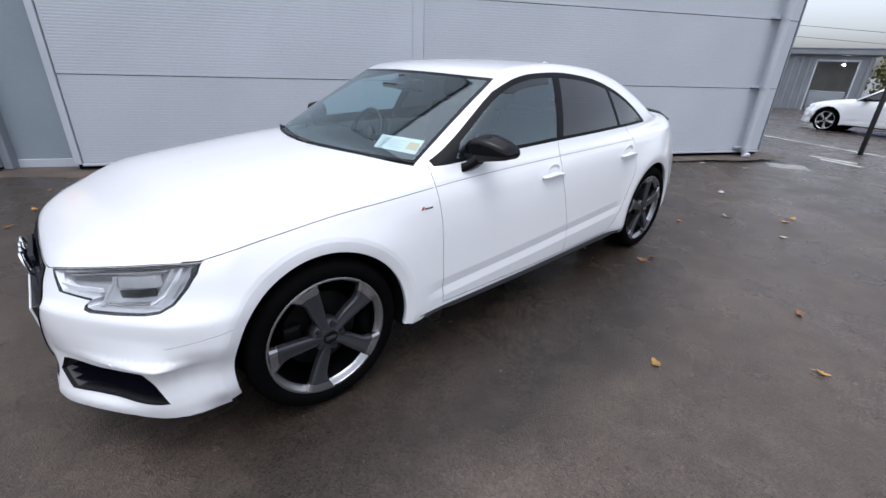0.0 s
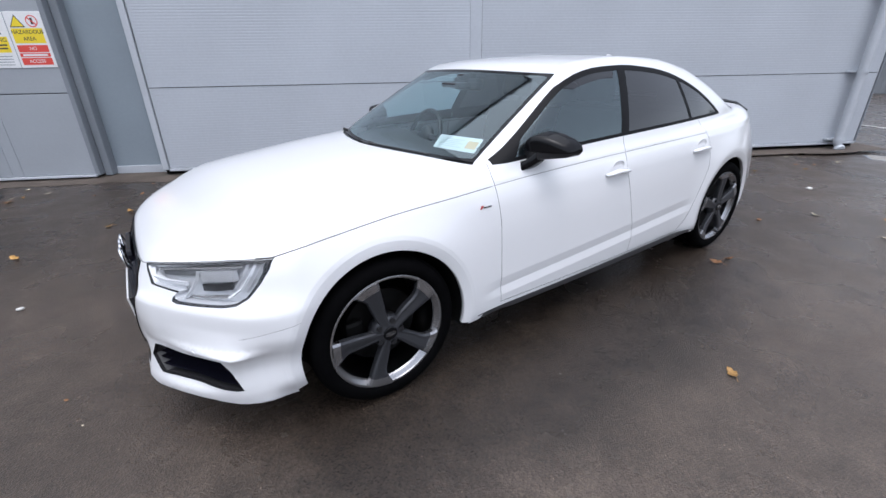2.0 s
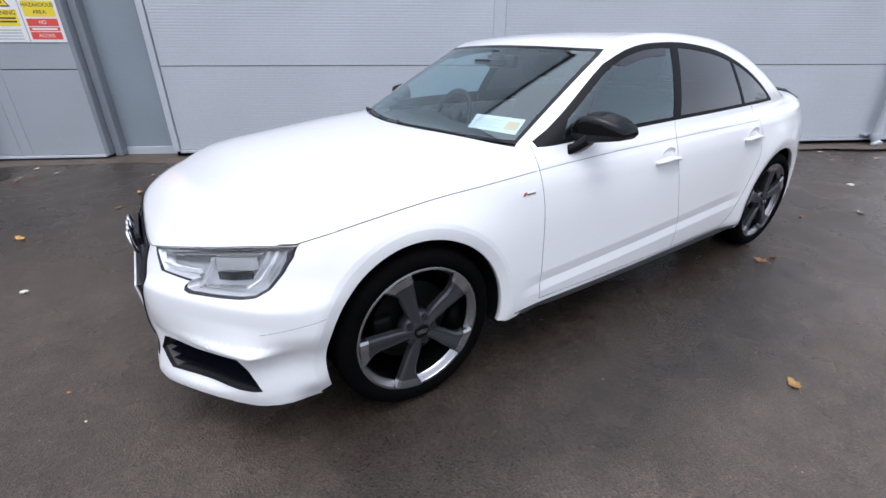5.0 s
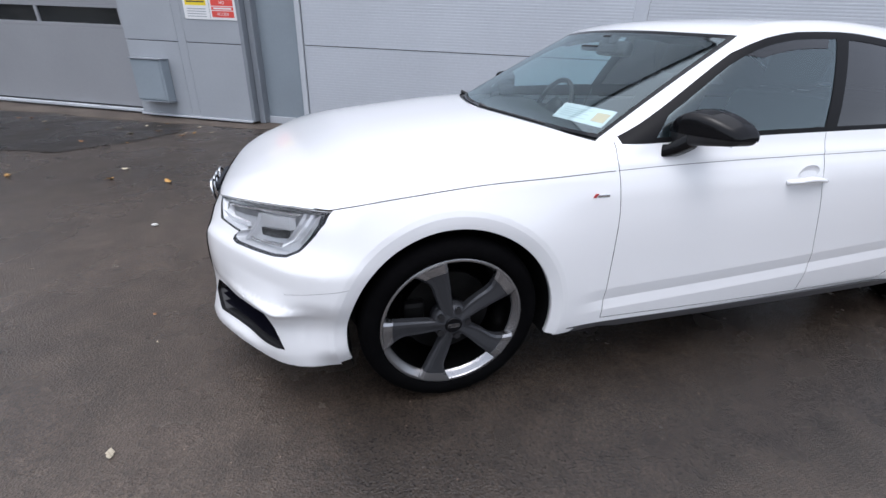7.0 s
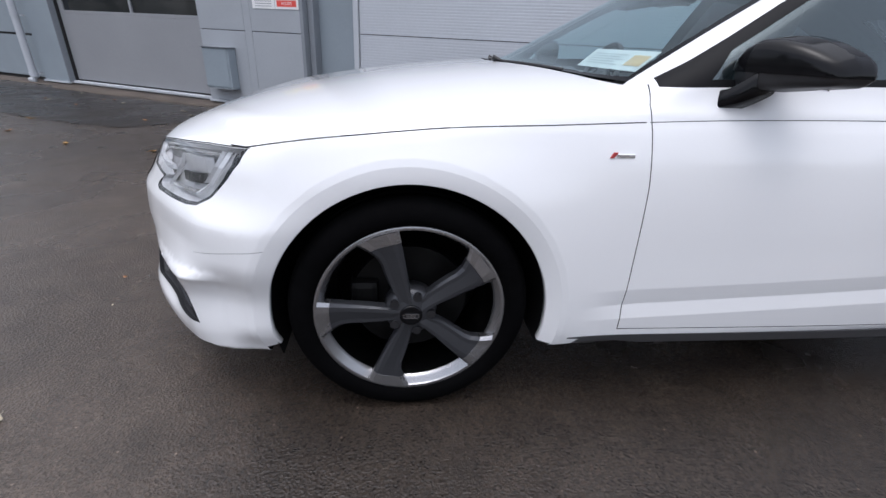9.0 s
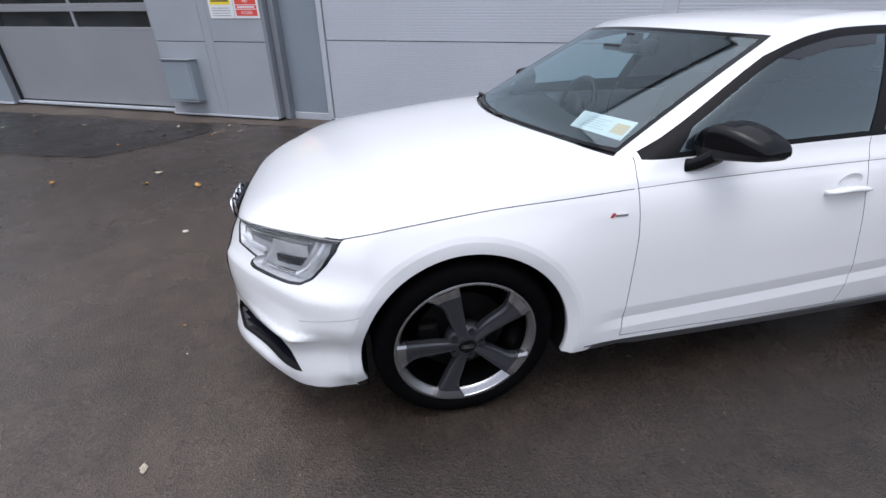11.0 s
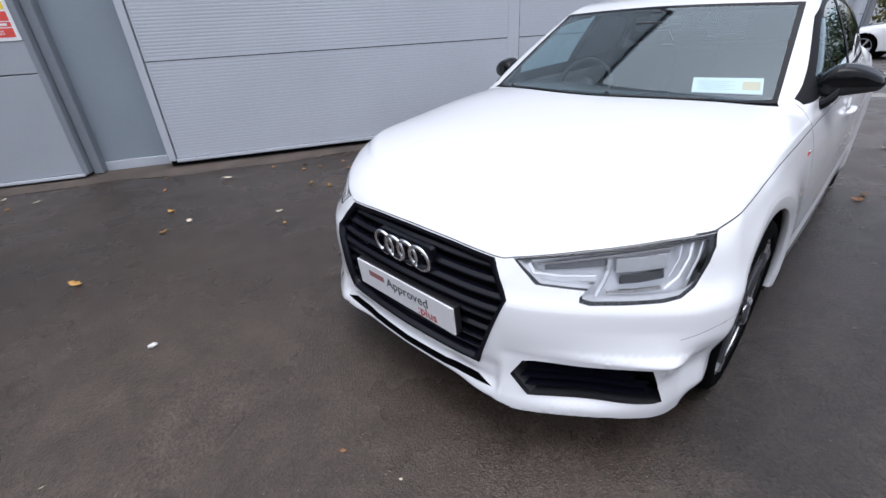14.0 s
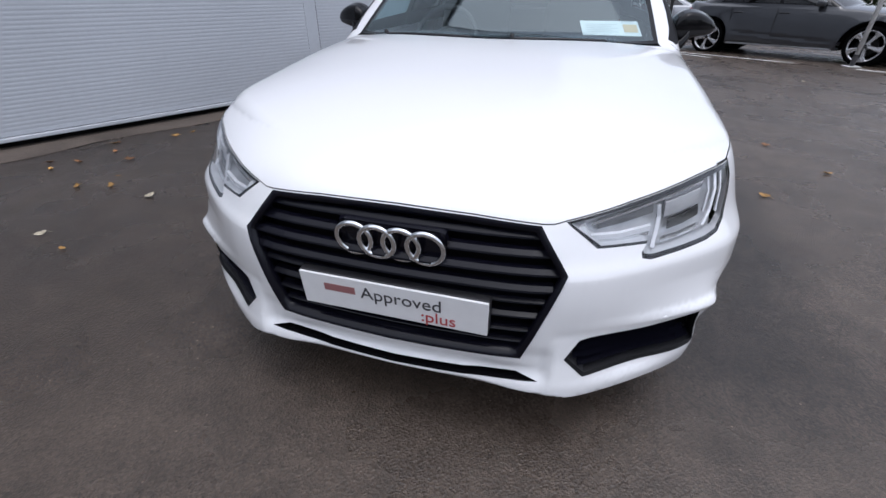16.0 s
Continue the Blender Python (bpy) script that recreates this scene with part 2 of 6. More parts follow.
def part(name, bm, mat, parent, label="", smooth=False):
    """Links a bmesh as one mesh object under a thing or a part; its points are in the thing's own frame."""
    ob = mesh_of(name, bm, mat, smooth)
    ob.parent = parent
    return tagged(ob, label)


def shared(name, me, parent, m):
    ob = new(name, me)
    ob.parent = parent
    ob.matrix_local = m
    return ob


def box(x0, x1, y0, y1, z0, z1, bevel=0.0, seg=1, bm=None):
    bm2 = bmesh.new()
    bmesh.ops.create_cube(bm2, size=1)
    for v in bm2.verts:
        v.co = Vector((x0 + (v.co.x + .5) * (x1 - x0), y0 + (v.co.y + .5) * (y1 - y0), z0 + (v.co.z + .5) * (z1 - z0)))
    if bevel:
        bmesh.ops.bevel(bm2, geom=bm2.edges[:], offset=bevel, segments=seg, affect="EDGES", profile=.6)
    if bm is None:
        return bm2
    me = bpy.data.meshes.new("t")
    bm2.to_mesh(me), bm2.free()
    bm.from_mesh(me)
    bpy.data.meshes.remove(me)
    return bm


def lathe(profile, n=48, axis="y", closed=False):
    """A turned body: profile of (radius, place along the axis)."""
    bm = bmesh.new()
    rings = []
    for i in range(n):
        a = 2 * math.pi * i / n
        rings.append([bm.verts.new((r * math.cos(a), h, r * math.sin(a)) if axis == "y" else (r * math.cos(a), r * math.sin(a), h)) for r, h in profile])
    m = len(profile)
    for i in range(n):
        p, q = rings[i], rings[(i + 1) % n]
        for j in range(m if closed else m - 1):
            bm.faces.new((p[j], q[j], q[(j + 1) % m], p[(j + 1) % m]))
    bmesh.ops.remove_doubles(bm, verts=bm.verts[:], dist=1e-6)
    bmesh.ops.recalc_face_normals(bm, faces=bm.faces[:])
    return bm


def tube(points, r, n=10, bm=None):
    """A round bar along a line of points, its ends closed."""
    bm = bm or bmesh.new()
    pts = [Vector(p) for p in points]
    rings = []
    for i, p in enumerate(pts):
        d = (pts[min(i + 1, len(pts) - 1)] - pts[max(i - 1, 0)]).normalized()
        side = d.cross(Vector((0, 0, 1)) if abs(d.z) < .9 else Vector((1, 0, 0))).normalized()
        up = side.cross(d)
        rr = r[i] if isinstance(r, (list, tuple)) else r
        rings.append([bm.verts.new(p + rr * (math.cos(a) * side + math.sin(a) * up)) for a in (2 * math.pi * k / n for k in range(n))])
    for p, q in zip(rings, rings[1:]):
        for k in range(n):
            bm.faces.new((p[k], p[(k + 1) % n], q[(k + 1) % n], q[k]))
    bm.faces.new(rings[0][::-1]), bm.faces.new(rings[-1])
    return bm


def plate_of(outline, z0, z1, bevel=0.0):
    """A flat slab from an outline in x, y."""
    bm = bmesh.new()
    f = bm.faces.new([bm.verts.new((x, y, z0)) for x, y in outline])
    if f.normal.z > 0:
        f.normal_flip()
    top = bmesh.ops.extrude_face_region(bm, geom=[f])["geom"]
    for v in top:
        if isinstance(v, bmesh.types.BMVert):
            v.co.z = z1
    bmesh.ops.recalc_face_normals(bm, faces=bm.faces[:])
    if bevel:
        bmesh.ops.bevel(bm, geom=bm.edges[:], offset=bevel, segments=1, affect="EDGES")
    return bm


def lettering(name, text, size, mat, parent, m, label=""):
    """Words in the built-in letters, as a thin mesh, centred."""
    cu = bpy.data.curves.new(name, "FONT")
    cu.body, cu.size, cu.align_x, cu.align_y, cu.extrude = text, size, "CENTER", "CENTER", .0006
    tmp = bpy.data.objects.new(name, cu)
    scene.collection.objects.link(tmp)
    me = bpy.data.meshes.new_from_object(tmp.evaluated_get(bpy.context.evaluated_depsgraph_get()))
    bpy.data.objects.remove(tmp)
    me.materials.clear()
    ob = finish(name, me, mat)
    ob.parent = parent
    ob.matrix_local = m
    return tagged(ob, label)


# ---- ground ----
def ground_z(x):
    """The yard is level by the building and falls away gently beyond its end."""
    d = x - 8.0
    return -.033 * (.5 * (d + math.sqrt(d * d + 4)))


gx = [-300, -60, -20, -8, -4, 0, 3, 5, 6, 7, 8, 9, 10, 11, 12, 14, 16, 20, 26, 36, 60, 120, 400]
gy = [-300, -80, -30, -12, -6, -2, 2, 6, 12, 30, 80, 300]
bm = bmesh.new()
grid = [[bm.verts.new((x, y, (ground_z(x) if x > 5 else 0.0) if x < 60 else ground_z(60))) for y in gy] for x in gx]
for i in range(len(gx) - 1):
    for j in range(len(gy) - 1):
        bm.faces.new((grid[i][j], grid[i + 1][j], grid[i + 1][j + 1], grid[i][j + 1]))
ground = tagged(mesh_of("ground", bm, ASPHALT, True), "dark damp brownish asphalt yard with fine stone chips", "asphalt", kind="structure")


def stripe(x0, y0, x1, y1, w):
    """A painted line on the asphalt."""
    a, b = Vector((x0, y0, 0)), Vector((x1, y1, 0))
    side = (b - a).normalized().cross(Vector((0, 0, 1))) * w / 2
    bm = bmesh.new()
    n = 12
    rows = []
    for i in range(n + 1):
        p = a.lerp(b, i / n)
        k = 1 + random.uniform(-.12, .12)
        rows.append([bm.verts.new((q.x, q.y, ground_z(q.x) + .005)) for q in (p - side * k, p + side * k)])
    for p, q in zip(rows, rows[1:]):
        bm.faces.new((p[0], p[1], q[1], q[0]))
    bmesh.ops.recalc_face_normals(bm, faces=bm.faces[:])
    for f in bm.faces:
        if f.normal.z < 0:
            f.normal_flip()
    return tagged(mesh_of("parking_line", bm, LINE_PAINT), "worn white painted parking line on the asphalt", "road marking", "parking lines", "structure")


for line in ((10.0, -2.35, 8.55, -4.35, .10), (8.0, -5.1, 7.0, -6.4, .10), (9.7, -2.28, 8.9, -3.0, .09), (11.7, -1.85, 13.0, -2.9, .10),
             (10.05, -.80, 9.85, -1.5, .11), (9.75, -1.0, 9.45, -1.62, .12), (13.2, .75, 11.6, -1.9, .09)):
    stripe(*line)

# pale cover set in the asphalt near the building's corner
cover = thing("drain_cover", "pale worn concrete drain cover set flush in the asphalt", "drain cover", pose(8.17, -.83, ground_z(8.17) + .004, 0, 0, 27))
part("slab", box(-.16, .16, -.24, .24, -.05, .004, .004), DRAIN, cover)
part("frame", box(-.19, .19, -.27, .27, -.05, .001, .002), STEEL_DARK, cover, "dark iron rim")

# an older, darker repair in the asphalt before the garage
edge = [(-6.9, 5.75), (-5.7, 4.75), (-4.55, 4.0), (-3.7, 3.62), (-3.1, 3.42), (-2.55, 3.85), (-2.15, 4.45), (-2.2, 4.95), (-3.2, 5.3), (-4.6, 6.05), (-5.9, 6.75), (-6.9, 7.2)]
bm = bmesh.new()
ring = []
for (xa, ya), (xb, yb) in zip(edge, edge[1:] + edge[:1]):
    for k in range(8):
        ring.append((xa + (xb - xa) * k / 8 + random.uniform(-.025, .025), ya + (yb - ya) * k / 8 + random.uniform(-.025, .025)))
bm.faces.new([bm.verts.new((x, y, .0045)) for x, y in ring])
bmesh.ops.triangulate(bm, faces=bm.faces[:])
for f in bm.faces:
    if f.normal.z < 0:
        f.normal_flip()
tagged(mesh_of("asphalt_patch", bm, ASPHALT_DARK), "darker wet repair patch in the asphalt before the garage door", "asphalt", kind="structure")

# ---- the building along the yard: x runs along the wall, y into it ----
WALL = pose(-.505, 4.50, 0, 0, 0, -27.6)


def setting(name, label, category="wall"):
    return thing(name, label, category, WALL, kind="structure")


def ribbed(w, h, pitch=.0323, depth=.0010):
    """A wall panel with fine level ribs and returned edges."""
    bm = bmesh.new()
    prof = [(.03, 0.0), (0.0, 0.0), (0.0, .012)]
    n = int((h - .024) / pitch)
    z = .012
    for i in range(n):
        prof += [(0.0, z + .45 * pitch), (depth, z + .58 * pitch), (depth, z + .86 * pitch), (0.0, z + pitch)]
        z += pitch
    prof += [(0.0, h), (.03, h)]
    ends = [[bm.verts.new((x, y, zz)) for y, zz in prof] for x in (0, w)]
    for a, b, c, d in zip(ends[0], ends[1], ends[1][1:], ends[0][1:]):
        bm.faces.new((a, b, c, d))
    bmesh.ops.recalc_face_normals(bm, faces=bm.faces[:])
    if sum(f.normal.y for f in bm.faces) > 0:
        bmesh.ops.reverse_faces(bm, faces=bm.faces[:])
    return bm


def panels(parent, s0, s1, rows, rib, mat=CLAD, y=0.0, gap=.010, side=.015):
    """Cladding panels, one above the other, each a piece of its own."""
    store = {}
    for z0, z1 in rows:
        key = round(z1 - z0, 3)
        if key not in store:
            w, h = s1 - s0 - side, z1 - z0 - gap
            bm = ribbed(w, h) if rib else box(0, w, 0, .03, 0, h, .004)
            me = bpy.data.meshes.new("panel")
            bm.to_mesh(me), bm.free()
            me.materials.append(mat)
            store[key] = me
        shared("panel", store[key], parent, pose(s0 + side / 2, y, z0 + gap / 2))


ROWS_Z = [(.10, 1.105), (1.105, 2.105), (2.105, 3.105), (3.105, 4.105), (4.105, 5.105), (5.105, 6.105)]
TALL = 6.2

wall = setting("wall_main", "grey metal-clad building wall with fine level ribs")
part("core", box(0.0, 10.33, .032, .30, .085, TALL), SHADOW_GAP, wall)
panels(wall, .05, 4.10, ROWS_Z, True)
panels(wall, 4.24, 10.27, ROWS_Z, True)
part("joint_cover", box(4.0945, 4.2455, .004, .03, .10, TALL, .002), CLAD, wall, "flat grey vertical joint cover")
part("edge_trim", box(-.03, .045, -.022, .30, .085, TALL, .006), FLASH, wall, "pale folded edge trim")
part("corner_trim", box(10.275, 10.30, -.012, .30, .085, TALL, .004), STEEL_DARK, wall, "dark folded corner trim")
part("drip_sill", box(.05, 10.27, -.022, .03, .066, .098, .004), FLASH, wall, "pale drip sill along the foot")
# plinth in black: the shadow under the cladding put into its colour
part("plinth", box(-.03, 10.31, .06, .30, -.5, .085), UNDER, wall, "recessed plinth, coloured black as the shadow gap")
part("roof_edge", box(-9, 10.5, -.06, .35, TALL, TALL + .12, .01), FLASH, wall)
end = setting("wall_end", "grey metal end wall round the corner")
panels(end, 0, 6, ROWS_Z, False)
end.matrix_world = WALL @ pose(10.34, .30, 0, 0, 0, 90)
rear = setting("wall_rear", "grey metal back wall of the building")
part("sheet", box(-9, 10.4, 6.3, 6.4, -.5, TALL), CLAD, rear)
roof = setting("roof", "flat grey metal roof of the building", "roof")
part("sheet", box(-9, 10.4, .3, 6.4, TALL - .1, TALL), CLAD, roof)

recess = setting("wall_recess", "flat blue-grey recessed metal panel between two wall bays")
part("back", box(-.88, -.03, .24, .30, .10, TALL), RECESS_STEEL, recess)
part("kick_plate", box(-.86, -.03, .225, .30, -.1, .11, .004), FLASH, recess, "pale kick plate")
# these side faces carry the recess's shade in their darker steel
part("reveal", box(-.885, -.825, .0, .24, .05, TALL, .005), STEEL_DARK, recess, "folded reveal, coloured as in shade")
part("stop", box(-.82, -.73, .10, .24, .02, TALL, .006), STEEL_DARK, recess, "folded jamb, coloured as in shade")

bay = setting("wall_bay", "smooth grey metal wall bay beside the garage door")
part("core", box(-2.715, -.885, .032, .30, .03, TALL), SHADOW_GAP, bay)
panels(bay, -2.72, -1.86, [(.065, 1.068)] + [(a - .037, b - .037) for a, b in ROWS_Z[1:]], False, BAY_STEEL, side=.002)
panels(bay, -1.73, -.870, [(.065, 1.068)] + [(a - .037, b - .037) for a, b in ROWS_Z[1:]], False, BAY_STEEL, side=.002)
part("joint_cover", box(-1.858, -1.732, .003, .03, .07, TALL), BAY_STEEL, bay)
part("drip_sill", box(-2.73, -.86, -.03, .03, .035, .065, .004), FLASH, bay, "pale drip sill")
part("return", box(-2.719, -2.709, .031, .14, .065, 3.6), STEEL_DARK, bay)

door = setting("door_1", "closed grey sectional garage door with two rows of dark panes", "garage door")
S0, S1 = -6.14, -2.705
part("bottom_section", box(S0 + .03, S1 - .03, .14, .20, .11, 1.19, .004), DOOR_STEEL, door)
part("sill", box(S0, S1, .06, .20, .045, .085, .006), FLASH, door, "white threshold strip")
part("bottom_seal", box(S0 + .03, S1 - .03, .145, .20, .085, .11), SHADOW_GAP, door, "black rubber seal")
part("side_seal", box(S0 - .01, S0 + .03, .10, .22, .05, 3.6), SHADOW_GAP, door, "black rubber seal")
part("side_seal", box(S1 - .03, S1 + .01, .10, .22, .05, 3.6), SHADOW_GAP, door, "black rubber seal")
for z0 in (1.19, 1.51):
    part("rail", box(S0 + .03, S1 - .03, .14, .20, z0 + .265, z0 + .32, .004), DOOR_STEEL, door)
    part("rail", box(S0 + .03, S1 - .03, .14, .20, z0, z0 + .055, .004), DOOR_STEEL, door)
    for a, b in ((S0 + .03, S0 + .14), (-4.345, -4.295), (-2.88, S1 - .03)):
        part("stile", box(a, b, .141, .199, z0 + .055, z0 + .265, .003), DOOR_STEEL, door)
    for a, b in ((S0 + .14, -4.345), (-4.295, -2.88)):
        part("pane", box(a, b, .165, .175, z0 + .055, z0 + .265), WINDOW_DARK, door, "dark workshop pane")
part("top_section", box(S0 + .03, S1 - .03, .14, .20, 1.83, 3.6, .004), DOOR_STEEL, door)
head = setting("wall_head", "grey metal panel over the garage door")
part("sheet", box(S0 - .02, S1 + .02, .0, .30, 3.6, TALL), CLAD, head)

pier = setting("wall_pier", "smooth grey metal pier beside the garage door")
part("sheet", box(-6.85, S0 - .012, .0, .30, .06, TALL, .004), RECESS_STEEL, pier)
part("return", box(S0 - .012, S0 - .002, .0, .20, .06, 3.6), STEEL_DARK, pier)
part("drip_sill", box(-6.86, S0 - .01, -.03, .03, .03, .06, .004), FLASH, pier)
far_bay = setting("wall_far_bay", "smooth grey metal wall bay with a level seam")
panels(far_bay, -12.0, -6.87, [(.07, .80), (.83, 1.83), (1.83, 2.83), (2.83, 4.0), (4.0, TALL)], False, RECESS_STEEL, y=.12)
part("core", box(-12, -6.86, .151, .30, .0, TALL), SHADOW_GAP, far_bay)

apron = setting("concrete_apron", "dirty brown concrete strip along the foot of the wall", "paving")
bm = bmesh.new()
rows = []
for i in range(60):
    s = -12 + i * (22.6 / 59)
    w = .30 + .05 * math.sin(s * 2.1) + .04 * math.sin(s * 5.3 + 1)
    if S0 - .1 < s < S1 + .1:
        w += .12
    rows.append([bm.verts.new((s, -w, .003)), bm.verts.new((s, -w + .05, .012)), bm.verts.new((s, .2, .016))])
for p, q in zip(rows, rows[1:]):
    for k in range(2):
        bm.faces.new((p[k], q[k], q[k + 1], p[k + 1]))
bmesh.ops.recalc_face_normals(bm, faces=bm.faces[:])
part("strip", bm, CONCRETE, apron, smooth=True)


def downpipe(s, y, r, top, label):
    """A round rainwater pipe on brackets, with a shoe at its foot."""
    p = thing("downpipe", label, "pipe", WALL @ pose(s, y, 0), "rainwater pipes")
    part("pipe", tube([(0, 0, top), (0, 0, top - .01), (0, 0, .17), (0, 0, .16)], r, 20), FLASH, p, smooth=True)
    part("shoe", tube([(0, .0, .18), (0, 0, .175), (0, 0, .10), (0, -.03, .045), (0, -.07, .02), (0, -.073, .018)], r * 1.12, 20), FLASH, p, smooth=True)
    for z in (.14, 1.11, 2.11, 3.11, 4.11, 5.11):
        part("bracket", lathe([(r * 1.02, z), (r * 1.16, z), (r * 1.16, z + .03), (r * 1.02, z + .03)], 20, "z", True), FLASH, p)
        part("fixing", box(-.15, .10, r * .75, -y - .001, z + .004, z + .026), FLASH, p)
    return p


downpipe(9.86, -.12, .060, TALL, "pale grey round rainwater pipe at the building corner")
downpipe(-6.98, -.10, .06, TALL, "pale grey round rainwater pipe beside the garage")

# metal box on the wall
vent = thing("wall_box", "grey sheet-metal cabinet fixed low on the wall bay", "metal box", WALL @ pose(-2.585, 0, .265))
part("body", box(0, .50, -.15, -.001, 0, .56, .008), RECESS_STEEL, vent)
part("cover", box(.008, .47, -.158, -.151, .02, .545, .004), RECESS_STEEL, vent, "raised front cover")
part("hood", box(-.01, .51, -.175, -.001, .561, .575, .003), STEEL_DARK, vent, "dark overhanging top edge")
part("base", box(.03, .51, -.165, -.001, -.014, -.001, .003), STEEL_DARK, vent)


# warning signs on the bay
def sign(s, z, label):
    g = thing("warning_sign", label, "sign", WALL @ pose(s, -.004, z), "warning signs")
    part("board", box(0, .385, -.004, .003, 0, .585, .0015), SIGN_WHITE, g)
    return g


def flat(parent, name, mat, x0, x1, z0, z1, lift=.0055, label=""):
    return part(name, box(x0, x1, -lift, -.0042, z0, z1), mat, parent, label)


def triangle(parent, mat, cx, z0, w, h, lift, name):
    bm = plate_of([(cx - w / 2, z0), (cx + w / 2, z0), (cx, z0 + h)], 0, .001)
    bm.transform(Matrix.Rotation(radians(90), 4, "X"))
    bm.transform(Matrix.Translation((0, -lift, 0)))
    return part(name, bm, mat, parent)


UPRIGHT = Matrix.Rotation(radians(90), 4, "X")
a = sign(-1.66, 1.36, "white warning sign with a yellow triangle and yellow text block")
triangle(a, INK, .19, .355, .24, .19, .0052, "triangle_border")
triangle(a, SIGN_YELLOW, .19, .367, .20, .155, .0060, "triangle_field")
flat(a, "symbol", INK, .145, .235, .385, .425, .0072)
flat(a, "yellow_block", SIGN_YELLOW, .035, .35, .165, .33)
lettering("word", "WARNING", .062, INK, a, pose(.19, -.0062, .295) @ UPRIGHT)
for z in (.235, .20):
    flat(a, "text_bar", INK, .06, .325, z, z + .016, .0062)
for z in (.12, .09, .06, .03):
    flat(a, "text_bar", STEEL_DARK, .05, .335, z, z + .007, .0058)
b = sign(-1.265, 1.36, "white sign with yellow hazard and red no-entry text blocks")
triangle(b, INK, .11, .425, .16, .13, .0052, "triangle_border")
triangle(b, SIGN_YELLOW, .11, .434, .13, .105, .0060, "triangle_field")
ring = lathe([(.052, 0), (.062, 0), (.062, .001), (.052, .001)], 28, "y", True)
ring.transform(Matrix.Translation((.275, -.0056, .487)))
part("prohibition_ring", ring, SIGN_RED, b)
bar = box(-.05, .05, -.0005, .0005, -.006, .006)
bar.transform(Matrix.Translation((.275, -.006, .487)) @ Matrix.Rotation(radians(45), 4, "Y"))
part("prohibition_bar", bar, SIGN_RED, b)
flat(b, "symbol", INK, .262, .288, .455, .52, .0052)
flat(b, "yellow_block", SIGN_YELLOW, .03, .355, .26, .415)
lettering("word", "HAZARDOUS", .056, INK, b, pose(.193, -.0062, .375) @ UPRIGHT)
lettering("word", "AREA", .056, INK, b, pose(.193, -.0062, .305) @ UPRIGHT)
for z0, z1, w in ((.165, .24, "NO"), (.115, .155, ""), (.03, .105, "ACCESS")):
    flat(b, "red_block", SIGN_RED, .03, .355, z0, z1)
    if w:
        lettering("word", w, .05, SIGN_WHITE, b, pose(.193, -.0062, (z0 + z1) / 2) @ UPRIGHT)
    else:
        flat(b, "text_bar", SIGN_WHITE, .06, .325, z0 + .010, z1 - .010, .0062)
def curve(xs, ys):
    """A smooth line through a few control points, as a function of one array."""
    xs, ys = np.array(xs, float), np.array(ys, float)
    h = np.diff(xs)
    d = np.diff(ys) / h
    m = np.zeros(len(xs))
    m[0], m[-1] = d[0], d[-1]
    for i in range(1, len(xs) - 1):
        if d[i - 1] * d[i] > 0:
            a, b = 2 * h[i] + h[i - 1], h[i] + 2 * h[i - 1]
            m[i] = (a + b) / (a / d[i - 1] + b / d[i])
    gx = np.linspace(xs[0], xs[-1], 600)
    i = np.clip(np.searchsorted(xs, gx) - 1, 0, len(h) - 1)
    t = (gx - xs[i]) / h[i]
    gy = (ys[i] * (1 + 2 * t) * (1 - t) ** 2 + m[i] * h[i] * t * (1 - t) ** 2
          + ys[i + 1] * t * t * (3 - 2 * t) + m[i + 1] * h[i] * t * t * (t - 1))
    return lambda v: np.interp(v, gx, gy)


def smax(a, b, r):
    """The larger of two fields, with a rounded edge of radius about r."""
    k = np.clip(r - np.abs(a - b), 0, None)
    return np.maximum(a, b) + k * k / (4 * r)


def step(a, b, v):
    t = np.clip((v - a) / (b - a), 0, 1)
    return t * t * (3 - 2 * t)


# saloon body: x runs backwards from the front axle, y across, z up
PLAN = curve((-.925, -.92, -.914, -.904, -.873, -.810, -.731, -.648, -.55, -.40, -.15, .4, 1.4, 2.4, 2.9, 3.3, 3.55, 3.70, 3.79, 3.83, 3.84, 3.845),
             (-.30, 0, .20, .335, .454, .565, .660, .741, .817, .877, .899, .905, .918, .916, .895, .845, .785, .70, .55, .30, 0, -.3))
SECT = curve((-.75, -.70, -.62, -.50, -.35, -.22, -.12, -.04, 0, .03, .08, .13, .2),
             (-.060, -.045, -.006, -.003, -.008, -.013, -.019, -.0235, -.027, -.042, -.074, -.12, -.2))
LEAN = curve((-.30, -.22, -.12, -.04, 0, .03, .13, .2), (0, -.002, -.009, -.025, -.037, -.038, -.038, -.038))
CREASE_U, CREASE_D = (-.20, -.125, -.075, -.030, .020, .30), (-.004, -.001, .001, -.0072, -.0003, 0)


def CREASE(u):
    """Door foot: a flat strip facing down under a crisp edge, then a ledge facing up."""
    return np.interp(u, CREASE_U, CREASE_D)



SHOULDER = curve((-.95, -.7, -.4, -.2, 0, .2, .57, 1.4, 2.4, 3.3, 3.8), (.69, .725, .771, .816, .845, .864, .884, .907, .927, .945, .95))
NOSE = curve((.13, .16, .19, .225, .25, .30, .34, .39, .45, .54, .58, .62, .65, .68, .72, .76, .80), (.05, .030, .014, .013, .017, .043, .046, .038, .036, .038, .045, .064, .078, .094, .112, .15, .22))
